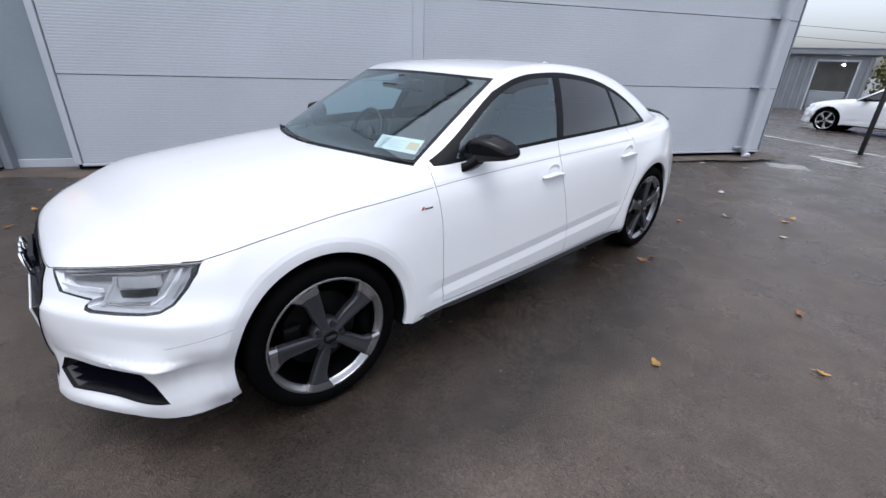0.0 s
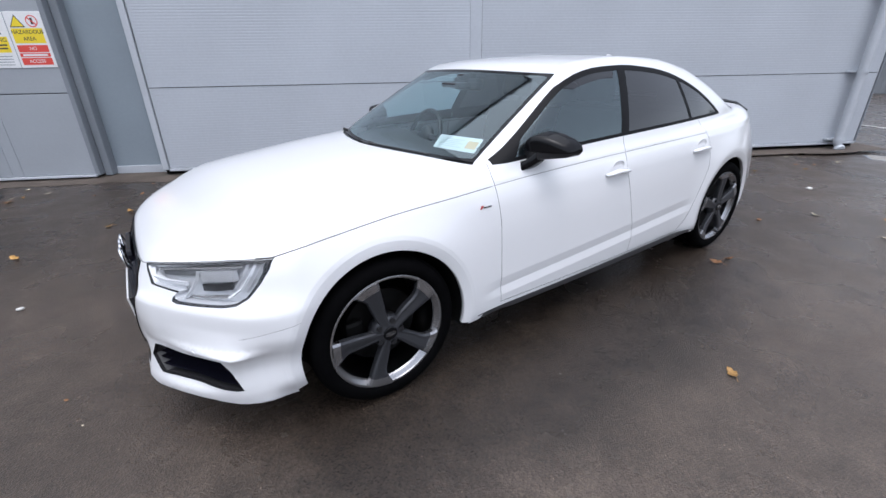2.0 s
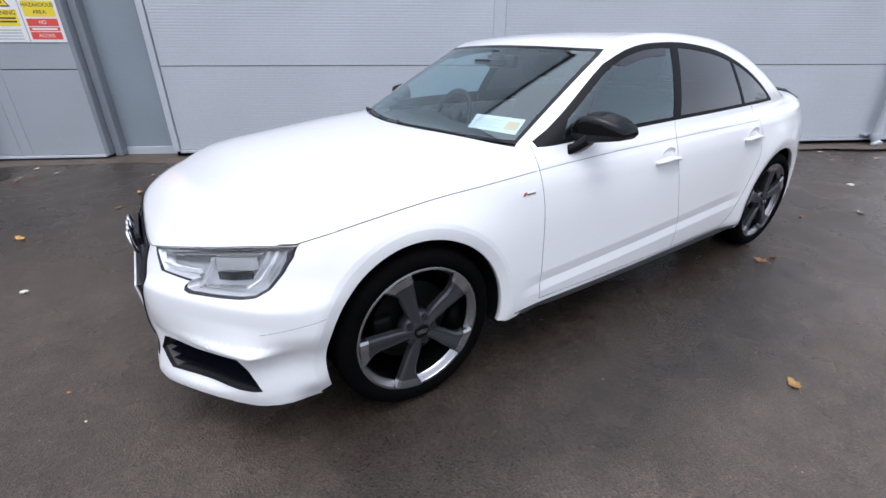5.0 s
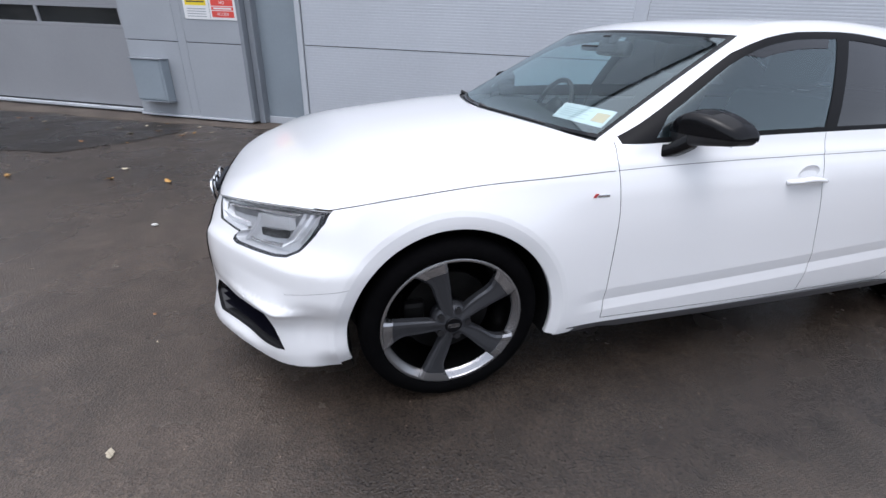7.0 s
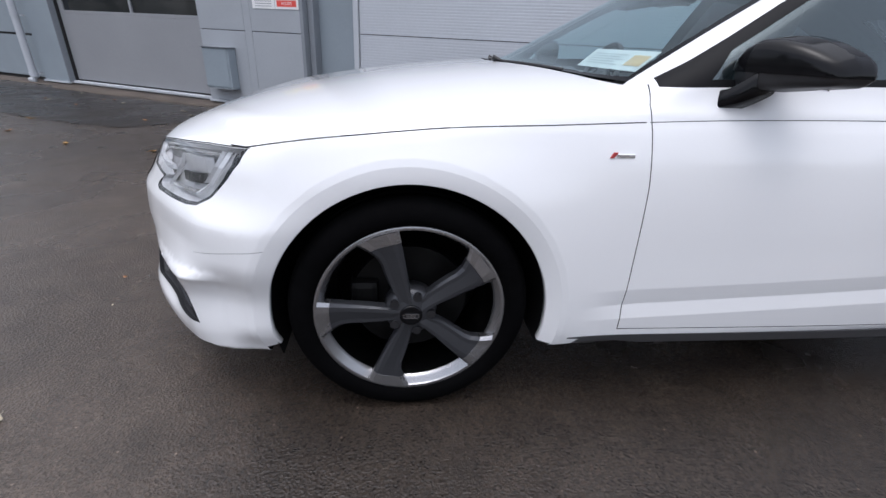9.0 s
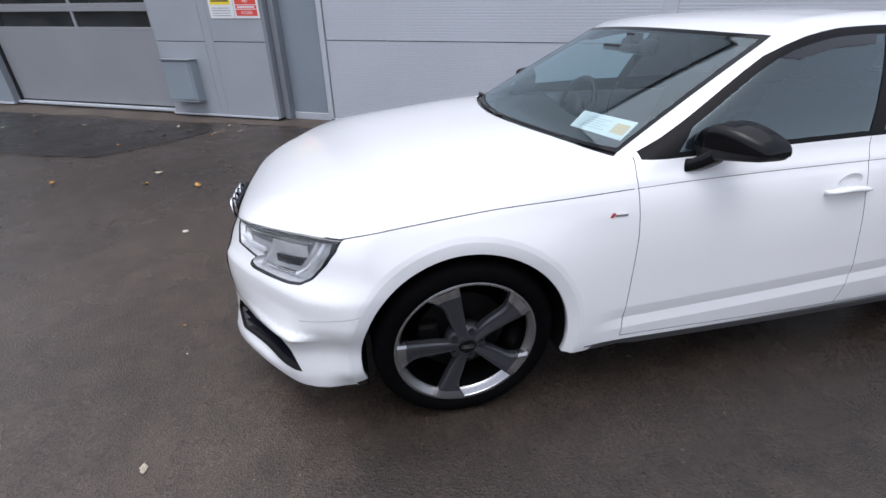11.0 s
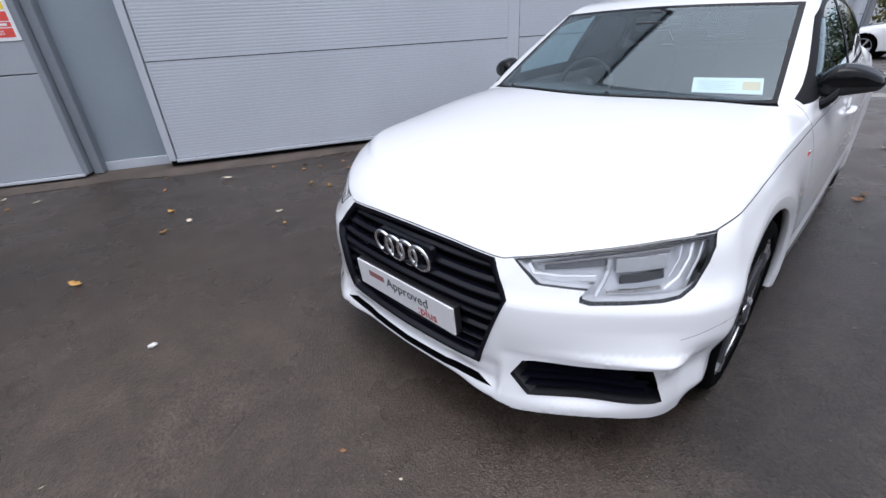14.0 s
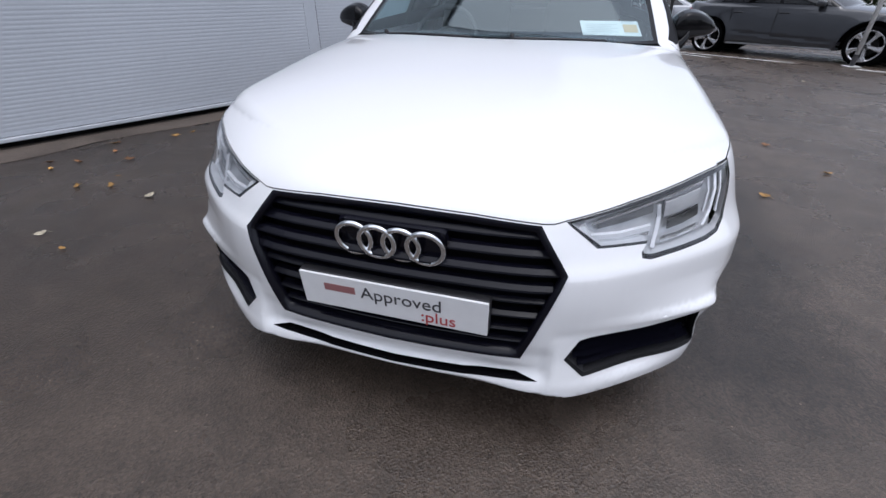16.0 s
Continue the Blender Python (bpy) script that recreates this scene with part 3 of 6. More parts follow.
# outboard of the grille: a crease under the lamp, a pinched brow over the vent, a flat lip below
NOSE_OUT = curve((.13, .16, .195, .21, .255, .29, .34, .40, .42, .44, .50, .582, .590, .62, .65, .68, .72, .76, .80), (.06, .040, .012, .004, .007, .016, .029, .037, .040, .038, .035, .039, .042, .062, .078, .094, .112, .15, .22))
HOOD = curve((-1.0, -.835, -.775, -.695, -.535, -.3, 0, .3, .55, .8, 3.0, 3.25, 3.7, 3.9), (.63, .683, .726, .770, .831, .888, .935, .972, .992, 1.0, 1.015, 1.035, 1.037, 1.03))
CROWN = curve((-.9, -.5, 0, .55, 1.0, 3.0, 3.8), (.045, .058, .078, .082, .05, .05, .04))
ROOF = curve((.2, 0.36, 0.46, 0.58, 0.7, 0.82, 0.94, 1.03, 1.1, 1.22, 1.42, 1.75, 2.15, 2.45, 2.75, 3.1, 3.35, 3.6), (.84, 0.935, 0.9937, 1.0626, 1.1299, 1.1957, 1.2599, 1.307, 1.343, 1.376, 1.398, 1.412, 1.395, 1.343, 1.235, 1.083, 1.01, .94))
BOW = curve((.2, 1.1, 1.45, 1.9, 2.4, 3.5), (.25, .25, .06, 0, -.12, -.16))
CABIN = curve((.2, .6, 1.2, 1.8, 2.4, 2.8, 3.2, 3.5), (.80, .815, .83, .832, .812, .772, .69, .58))
TUMBLE = curve((.85, .96, 1.05, 1.15, 1.25, 1.33, 1.42), (.02, 0, -.030, -.075, -.128, -.178, -.25))
FLOOR = curve((-.95, -.8, -.6, -.364, -.2, .37, 2.4, 3.2, 3.9), (.219, .219, .213, .199, .212, .232, .232, .25, .27))
# the brow over each bumper vent runs out into a small wing
WING = curve((-1.0, -.86, -.80, -.72, -.65, -.61, -.58, -.546, -.50, -.44, -.3), (0, 0, .008, .042, .068, .076, .062, .038, .012, 0, 0))
WING_Z = curve((.14, .22, .286, .36, .41, .434, .46, .50, .54, .8), (0, .28, .52, .77, .94, 1, .50, .14, 0, 0))


TAIL = curve((.25, .45, .65, .80, .95, 1.1), (.06, .06, .09, .18, .28, .30))


def body(x, y, z, roof=ROOF):
    """Signed field of the saloon's skin: below zero inside."""
    y = np.abs(y)
    fade = 1 - step(-.55, .1, x)
    out = step(.405, .445, y)
    flat_vent = .024 * np.exp(-((y - .65) / .10) ** 2) * step(.25, .285, z) * (1 - step(.39, .414, z))
    xs = x - (NOSE(z) * (1 - out) + NOSE_OUT(z) * out + flat_vent) * fade + TAIL(z) * step(3.0, 3.5, x)
    wheel = np.minimum(np.hypot(x, z - .335), np.hypot(x - 2.82, z - .335))
    near = 1 - step(.44, .66, wheel)
    flare = .012 * np.clip(1 - (wheel - .438) / .15, 0, 1) ** 2
    flare = flare + CREASE(z - .400 - .055 * (x - .6)) * (1 - near) * step(.30, .62, x) * (1 - step(2.3, 2.6, x))
    xs = xs - .028 * (1 - step(.22, .46, y)) * (1 - step(.27, .33, z)) * fade
    corner = (.044 - .018 * step(.58, .66, z)) * np.exp(-((x + .50) / .19) ** 2) * step(.36, .50, z) + WING(x) * WING_Z(z) - .026 * (1 - step(.19, .30, z)) * step(-.52, -.42, x) * (1 - step(-.30, -.1, x))
    side = y - (PLAN(xs) + corner + LEAN(z - SHOULDER(x)) * step(-.45, -.05, x) + SECT(z - SHOULDER(x)) * (1 - (.75 * near + (1 - near) * (1 - step(-.5, .0, x))) * (1 - step(-.22, -.02, z - SHOULDER(x)))) + flare * step(.2, .3, z)
                + .012 * np.exp(-((x + .57) / .14) ** 2) * (1 - step(.27, .42, z)))
    side = side / np.sqrt(1 + ((PLAN(xs + .004) - PLAN(xs - .004)) / .008) ** 2)
    top = z - (HOOD(x) - CROWN(x) * (y / .85) ** 3)
    low = smax(side, top, .045)
    low = smax(low, FLOOR(x) + .011 * (1 - step(.445, .49, y)) * (1 - step(-.7, -.4, x)) - z, .009)
    g_top = (z - (roof(x - BOW(x) * y * y) - .055 * y * y)) * .85
    g_side = (y - CABIN(x) - TUMBLE(z)) * .93
    cab = np.maximum(smax(g_top, g_side, .055), np.maximum(np.maximum(.3 - x, x - 3.45), .7 - z))
    k = np.clip(.02 - np.abs(low - cab), 0, None)
    return np.minimum(low, cab) - k * k / .08


# ---- skins from fields ----
def skin(field, lo, hi, h):
    """The zero surface of a field as a mesh of small quads: corner points and faces."""
    ax = [np.arange(a, b + h, h) for a, b in zip(lo, hi)]
    X, Y, Z = np.meshgrid(*ax, indexing="ij")
    F = field(X, Y, Z)
    S = F < 0
    n = np.array(F.shape)
    total, count = np.zeros((*(n - 1), 3)), np.zeros(tuple(n - 1))
    crossing = []
    for a in range(3):
        i0, i1 = [slice(None)] * 3, [slice(None)] * 3
        i0[a], i1[a] = slice(0, -1), slice(1, None)
        i0, i1 = tuple(i0), tuple(i1)
        idx = np.argwhere(S[i0] != S[i1])
        b, c = [k for k in range(3) if k != a]
        idx = idx[(idx[:, b] > 0) & (idx[:, b] < n[b] - 1) & (idx[:, c] > 0) & (idx[:, c] < n[c] - 1)]
        nxt = idx.copy()
        nxt[:, a] += 1
        f0, f1 = F[tuple(idx.T)], F[tuple(nxt.T)]
        p = np.stack([ax[k][idx[:, k]] for k in range(3)], 1)
        p[:, a] += h * f0 / (f0 - f1)
        for db in (0, -1):
            for dc in (0, -1):
                cell = idx.copy()
                cell[:, b] += db
                cell[:, c] += dc
                np.add.at(total, tuple(cell.T), p)
                np.add.at(count, tuple(cell.T), 1)
        crossing.append((a, b, c, idx, f0 < 0))
    live = count > 0
    number = np.full(live.shape, -1)
    number[live] = np.arange(live.sum())
    verts = total[live] / count[live][:, None]
    faces = []
    for a, b, c, idx, inside in crossing:
        quad = []
        for db, dc in ((0, 0), (-1, 0), (-1, -1), (0, -1)):
            cell = idx.copy()
            cell[:, b] += db
            cell[:, c] += dc
            quad.append(number[tuple(cell.T)])
        q = np.stack(quad, 1)
        turn = inside if a != 1 else ~inside
        q[~turn] = q[~turn][:, ::-1]
        faces.append(q)
    for _ in range(5):
        verts = verts - np.clip(field(*verts.T), -.01, .01)[:, None] * slope(field, verts)
    return verts, np.concatenate(faces)


def slope(field, p, e=.0015):
    """The unit direction out of a skin, at points p."""
    g = np.stack([field(p[:, 0] + e * (k == 0), p[:, 1] + e * (k == 1), p[:, 2] + e * (k == 2))
                  - field(p[:, 0] - e * (k == 0), p[:, 1] - e * (k == 1), p[:, 2] - e * (k == 2)) for k in range(3)], 1)
    return g / np.maximum(np.linalg.norm(g, axis=1, keepdims=True), 1e-9)


def inside(poly, u, v):
    odd = False
    for (a, b), (c, d) in zip(poly, poly[1:] + poly[:1]):
        if (b > v) != (d > v) and u < a + (v - b) / (d - b) * (c - a):
            odd = not odd
    return odd


def carve(bm, lay, poly, axes, ok, label, over=(0,)):
    """Cuts an outline, seen along one axis, into a skin and marks the faces within it."""
    a, b = axes
    us, vs = [p[0] for p in poly], [p[1] for p in poly]
    u0, u1, v0, v1 = min(us) - .06, max(us) + .06, min(vs) - .06, max(vs) + .06
    cand, mids = [], []
    for f in bm.faces:
        c = f.calc_center_median()
        if u0 < c[a] < u1 and v0 < c[b] < v1 and ok(c):
            cand.append(f), mids.append((c[a], c[b]))
    mids = np.array(mids).reshape(-1, 2)
    for p, q in zip(poly, poly[1:] + poly[:1]):
        dx, dy = q[0] - p[0], q[1] - p[1]
        length = math.hypot(dx, dy)
        if length < 1e-6:
            continue
        t = np.clip(((mids[:, 0] - p[0]) * dx + (mids[:, 1] - p[1]) * dy) / length ** 2, 0, 1)
        hit = np.hypot(mids[:, 0] - p[0] - t * dx, mids[:, 1] - p[1] - t * dy) < .045
        near = [f for f, h in zip(cand, hit) if h]
        if not near:
            continue
        co, no = [0, 0, 0], [0, 0, 0]
        co[a], co[b], no[a], no[b] = p[0], p[1], -dy / length, dx / length
        geom = list({e for f in near for e in (*f.verts, *f.edges)}) + near
        out = bmesh.ops.bisect_plane(bm, geom=geom, dist=1e-5, plane_co=co, plane_no=no)
        fresh = list({g for g in out["geom"] if isinstance(g, bmesh.types.BMFace)} | {f for f in near if f.is_valid})
        cand = [f for f, h in zip(cand, hit) if not h] + fresh
        mids = np.concatenate([mids[~hit]] + [np.array([(c[a], c[b]) for c in (f.calc_center_median() for f in fresh)]).reshape(-1, 2)])
    for f in cand:
        if f.is_valid and f[lay] in over:
            c = f.calc_center_median()
            if inside(poly, c[a], c[b]):
                f[lay] = label


def ribbon(line, w):
    """A narrow outline along a line of points."""
    left, right = [], []
    for i, p in enumerate(line):
        q, r = line[max(0, i - 1)], line[min(len(line) - 1, i + 1)]
        dx, dy = r[0] - q[0], r[1] - q[1]
        k = w / 2 / math.hypot(dx, dy)
        left.append((p[0] - dy * k, p[1] + dx * k))
        right.append((p[0] + dy * k, p[1] - dx * k))
    return left + right[::-1]


def circle(cx, cz, r, n=44):
    return [(cx + r * math.cos(2 * math.pi * i / n), cz + r * math.sin(2 * math.pi * i / n)) for i in range(n)]


LEFT, RIGHT, BOTH = (lambda c: c.y < -.25), (lambda c: c.y > .25), (lambda c: abs(c.y) > .5)
(LAMP, HOLE, SCREEN, FRIT, GLASS_A, GLASS_B, GLASS_C, TRIM, REAR_SCREEN, GAP_OR_CREASE, FLOOR_PAN, SILL, TAIL_LAMP, VISOR, FILLER) = range(1, 16)
SEAM = curve((-.41, -.28, -.09, .1, .33, .577, .81, 1.18, 2.4, 3.3), (.771, .798, .822, .842, .855, .871, .884, .897, .920, .937))
WINDOW_TOP = curve((.58, .70, .87, 1.04, 1.14, 1.29, 1.46, 1.70, 1.95, 2.12, 2.30, 2.46, 2.60, 2.75), (.950, 1.015, 1.117, 1.218, 1.270, 1.317, 1.342, 1.350, 1.332, 1.306, 1.255, 1.190, 1.115, 1.020))
WINDOW_BASE = curve((.55, 1.2, 2.0, 2.8), (.948, .978, .998, 1.012))


def window(x0, x1, top, base, lean0=0.0, lean1=0.0, n=12):
    """A side window's outline between two leaning ends."""
    pts = []
    for i in range(n + 1):
        x = x0 + (x1 - x0) * i / n
        pts.append((x, float(WINDOW_BASE(x)) + base))
    for i in range(n + 1):
        x = x1 + lean1 + (x0 + lean0 - x1 - lean1) * i / n
        pts.append((x, max(float(WINDOW_TOP(x)) - top, float(WINDOW_BASE(x)) + base + .002)))
    return pts


def both_ways(pts):
    return [pts, [(-u, v) for u, v in pts][::-1]]


def screen_outline(inset):
    ys = np.linspace(-1, 1, 15)
    low = [(.352 + .435 * (y * (.715 - inset)) ** 2 + inset, y * (.715 - inset)) for y in ys]
    high = [(1.078 + .26 * (y * (.618 - inset)) ** 2 - inset, y * (.618 - inset)) for y in ys[::-1]]
    return [(float(a), float(b)) for a, b in low + high]


LAMP_OUTLINE = [(.411, .705), (.475, .719), (.56, .735), (.64, .747), (.72, .759), (.816, .770), (.826, .738), (.826, .70), (.818, .645), (.802, .622), (.772, .614),
                (.70, .609), (.625, .606), (.602, .612), (.598, .624), (.607, .641), (.56, .644), (.49, .648), (.458, .672)]
GRILLE = [(0, .706), (.20, .703), (.358, .696), (.434, .597), (.352, .337), (.20, .332), (0, .330)]
GRILLE_FULL = GRILLE + [(-u, v) for u, v in GRILLE[-2:0:-1]]
VENT = [(.462, .345), (.492, .402), (.52, .409), (.65, .414), (.76, .422), (.800, .423), (.813, .345), (.828, .286), (.775, .283), (.70, .284), (.60, .284), (.518, .284)]
SLOT = [(0, .264), (.2, .268), (.345, .285), (.405, .268), (.33, .261), (.2, .246), (0, .242)]
SLOT_FULL = SLOT + [(-u, v) for u, v in SLOT[-2:0:-1]]


def shell(field, h, fine):
    """A car's skin, cut into its panels; each face carries the number of its panel."""
    v, f = skin(field, (-1.02, -.9501, .10), (3.93, .9501, 1.47), h)
    me = bpy.data.meshes.new("skin")
    me.from_pydata(v.tolist(), [], f.tolist())
    bm = bmesh.new()
    bm.from_mesh(me)
    bpy.data.meshes.remove(me)
    lay = bm.faces.layers.int.new("panel")
    for x in (0, 2.82):
        carve(bm, lay, circle(x, .335, .418, 60), (0, 2), BOTH, HOLE)
    for f in bm.faces:
        if f[lay] == 0 and f.normal.z < -.94 and f.calc_center_median().z < .34:
            f[lay] = FLOOR_PAN
    high = lambda c: c.z > .9
    carve(bm, lay, screen_outline(0), (0, 1), high, FRIT)
    carve(bm, lay, screen_outline(.022), (0, 1), high, SCREEN, (FRIT,))
    rear = [(2.60 - .10 * (y * .56) ** 2, y * .56) for y in np.linspace(-1, 1, 9)] + [(3.12 - .14 * (y * .60) ** 2, y * .60) for y in np.linspace(1, -1, 9)]
    carve(bm, lay, [(float(a), float(b)) for a, b in rear], (0, 1), high, REAR_SCREEN)
    for side in (LEFT, RIGHT):
        up = lambda c, side=side: side(c) and c.z > .85
        carve(bm, lay, window(.618, 2.745, 0, 0, n=26), (0, 2), up, TRIM)
        carve(bm, lay, window(.742, 1.540, .026, .018, .055, .105), (0, 2), up, GLASS_A, (TRIM,))
        carve(bm, lay, [(float(x), float(WINDOW_TOP(x)) - .027) for x in np.linspace(1.16, 1.60, 10)] + [(float(x), float(WINDOW_TOP(x)) - .060) for x in np.linspace(1.585, 1.24, 10)], (0, 2), up, VISOR, (GLASS_A,))
        carve(bm, lay, window(1.605, 2.285, .028, .018, .105, -.055), (0, 2), up, GLASS_B, (TRIM,))
        carve(bm, lay, window(2.315, 2.70, .022, .018, -.055, -.03), (0, 2), up, GLASS_C, (TRIM,))
        low = lambda c, side=side: side(c) and c.z < .5
        carve(bm, lay, [(.41, .200), (2.42, .200), (2.36, .268), (.50, .262)], (0, 2), low, SILL, (0, FLOOR_PAN))
        tail = lambda c, side=side: side(c) and c.x > 3.2
        carve(bm, lay, [(3.36, .90), (3.9, .90), (3.9, .775), (3.44, .80)], (0, 2), tail, TAIL_LAMP)
    for pts in both_ways(LAMP_OUTLINE):
        carve(bm, lay, pts, (1, 2), lambda c: c.x < -.25, LAMP)
    carve(bm, lay, GRILLE_FULL, (1, 2), lambda c: c.x < -.6, HOLE)
    if fine:
        for pts in both_ways(VENT):
            carve(bm, lay, pts, (1, 2), lambda c: c.x < -.3, HOLE)
        carve(bm, lay, SLOT_FULL, (1, 2), lambda c: c.x < -.6, HOLE)
        w = .0027
        for side in (LEFT, RIGHT):
            lines = [[(float(x), float(SEAM(x))) for x in np.linspace(-.445, .575, 22)],
                     [(.600, .955), (.587, .91), (.588, .884), (.602, .72), (.604, .50), (.605, .36), (.607, .288)],
                     [(.607, .288), (1.0, .287), (1.64, .286), (2.18, .287)],
                     [(1.548, .985), (1.540, .90), (1.548, .79), (1.60, .60), (1.648, .44), (1.645, .36), (1.640, .288)],
                     [(2.40, 1.002), (2.44, .92), (2.47, .82), (2.455, .70), (2.40, .60), (2.345, .48), (2.27, .36), (2.18, .287)],
                     [(-.30, .549), (-.36, .545), (-.44, .533), (-.52, .515), (-.56, .506)]]
            for line in lines:
                carve(bm, lay, ribbon(line, w if line[0][0] > -.31 and line[0][0] != -.30 or line[0][0] < -.4 else .0011), (0, 2), side, GAP_OR_CREASE)
            # door crease: its shade drawn as a thin sunken dark line, no gap
            carve(bm, lay, ribbon([(float(x), float(SEAM(x))) for x in np.linspace(.585, 2.44, 30)], .0020), (0, 2), side, GAP_OR_CREASE)
            carve(bm, lay, ribbon([(3.0, 1.035), (3.3, 1.03), (3.40, .90)], w), (0, 2), side, GAP_OR_CREASE)
        for pts in both_ways([(.0, .7095), (.20, .7065), (.358, .6995), (.385, .700), (.411, .7072), (.475, .7212), (.56, .7372), (.64, .7492), (.72, .7612), (.816, .7722)]):
            carve(bm, lay, ribbon(pts, w), (1, 2), lambda c: c.x < -.25, GAP_OR_CREASE)
        ys = np.linspace(-1, 1, 15)
        cowl = [(float(.3405 + .435 * (y * .72) ** 2), float(y * .72)) for y in ys]
        carve(bm, lay, ribbon(cowl, .024), (0, 1), lambda c: c.z > .85, FILLER)
        for u in CREASE_U[2:5]:
            carve(bm, lay, ribbon([(x, .400 + u + .055 * (x - .6)) for x in (.45, 2.5)], .005), (0, 2), BOTH, 0, ())
        for x in (0, 2.82):
            for r in (.4355, .4405):
                carve(bm, lay, circle(x, .335, r, 32), (0, 2), lambda c: abs(c.y) > .5 and c.z > .22, 0, ())
        for sg in (-1, 1):
            for z in (.2195, .2245, .430, .437, .583, .590):
                carve(bm, lay, [(sg * .41, z), (sg * .84, z), (sg * .84, z + .0004), (sg * .41, z + .0004)], (1, 2), lambda c: c.x < -.42, 0, ())
        for z in (.2298, .2348):
            carve(bm, lay, [(-.46, z), (.46, z), (.46, z + .0004), (-.46, z + .0004)], (1, 2), lambda c: c.x < -.6, 0, ())
        p = np.array([v.co[:] for v in bm.verts])
        for _ in range(3):
            p = p - np.clip(field(*p.T), -.006, .006)[:, None] * slope(field, p)
        for v, q in zip(bm.verts, p):
            v.co = q
    bm.faces.ensure_lookup_table()
    return bm, lay


def piece(name, bm, faces, mat, parent, field, label="", push=0.0, flip=False):
    """A panel of the skin as a mesh of its own, with the skin's own smooth normals; push moves it in."""
    ids, pts, out = {}, [], []
    for f in faces:
        ring = []
        for v in f.verts:
            if v.index not in ids:
                ids[v.index] = len(pts)
                pts.append(v.co[:])
            ring.append(ids[v.index])
        out.append(ring[::-1] if flip else ring)
    if not out:
        return None
    p = np.array(pts)
    nrm = slope(field, p)
    p = p - nrm * push
    me = bpy.data.meshes.new(name)
    me.from_pydata(p.tolist(), [], out)
    me.shade_smooth()
    me.normals_split_custom_set_from_vertices((nrm if not flip else -nrm).tolist())
    ob = finish(name, me, mat)
    ob.parent = parent
    return tagged(ob, label)


def islands(bm, lay, label):
    """The connected groups of faces with one label."""
    seen, groups = set(), []
    for f in bm.faces:
        if f[lay] != label or f.index in seen:
            continue
        seen.add(f.index)
        stack, group = [f], []
        while stack:
            g = stack.pop()
            group.append(g)
            for e in g.edges:
                for k in e.link_faces:
                    if k[lay] == label and k.index not in seen:
                        seen.add(k.index)
                        stack.append(k)
        groups.append(group)
    return groups


def front_x(field, y, z):
    """Where the nose of a skin stands, straight ahead of a point across and up."""
    lo, hi = -1.1, -.2
    y, z = np.array([float(y)]), np.array([float(z)])
    for _ in range(21):
        mid = (lo + hi) / 2
        if field(np.array([mid]), y, z)[0] > 0:
            lo = mid
        else:
            hi = mid
    return hi


def side_y(field, x, z):
    lo, hi = 0.0, 1.1
    for _ in range(21):
        mid = (lo + hi) / 2
        if field(np.array([float(x)]), np.array([mid]), np.array([float(z)]))[0] < 0:
            lo = mid
        else:
            hi = mid
    return lo


def band(rows, closed=False):
    """A sheet through rows of points."""
    bm = bmesh.new()
    vs = [[bm.verts.new(p) for p in r] for r in rows]
    for p, q in zip(vs, vs[1:]):
        m = len(p)
        for k in range(m if closed else m - 1):
            bm.faces.new((p[k], p[(k + 1) % m], q[(k + 1) % m], q[k]))
    return bm


def solid(rows):
    """A bar with closed sections, swept through rows of points, ends closed."""
    bm = bmesh.new()
    vs = [[bm.verts.new(p) for p in r] for r in rows]
    m = len(vs[0])
    for p, q in zip(vs, vs[1:]):
        for k in range(m):
            bm.faces.new((p[k], p[(k + 1) % m], q[(k + 1) % m], q[k]))
    bm.faces.new(vs[0]), bm.faces.new(vs[-1][::-1])
    bmesh.ops.recalc_face_normals(bm, faces=bm.faces[:])
    return bm


# ---- wheels ----
def polar(r, a, y):
    return (r * math.cos(radians(a)), y, r * math.sin(radians(a)))


def spoke_rows(a0, r0, r1, n=9):
    """Sections of one blade: its straight and its flared edge, from hub to rim."""
    straight = curve((.03, .06, .15, .26), (80, 91, 96, 98))
    flared = curve((.03, .065, .105, .15, .185, .22, .26), (134, 129, 124, 120, 118, 121, 126))
    lift = curve((.04, .09, .17, .235, .27), (-.006, -.004, -.007, -.011, -.012))
    rows = []
    for i in range(n):
        r = r0 + (r1 - r0) * i / (n - 1)
        s, f, y = (float(c(r)) for c in (straight, flared, lift))
        rows.append([polar(r, a0 + s, y + .006), polar(r, a0 + s + 2.5, y), polar(r, a0 + .72 * s + .28 * f, y - .001),
                     polar(r, a0 + .28 * s + .72 * f, y + .004), polar(r, a0 + f - 2.5, y + .004), polar(r, a0 + f, y + .012),
                     polar(r, a0 + f - 1, y + .038), polar(r, a0 + s + 1, y + .034)])
    return rows


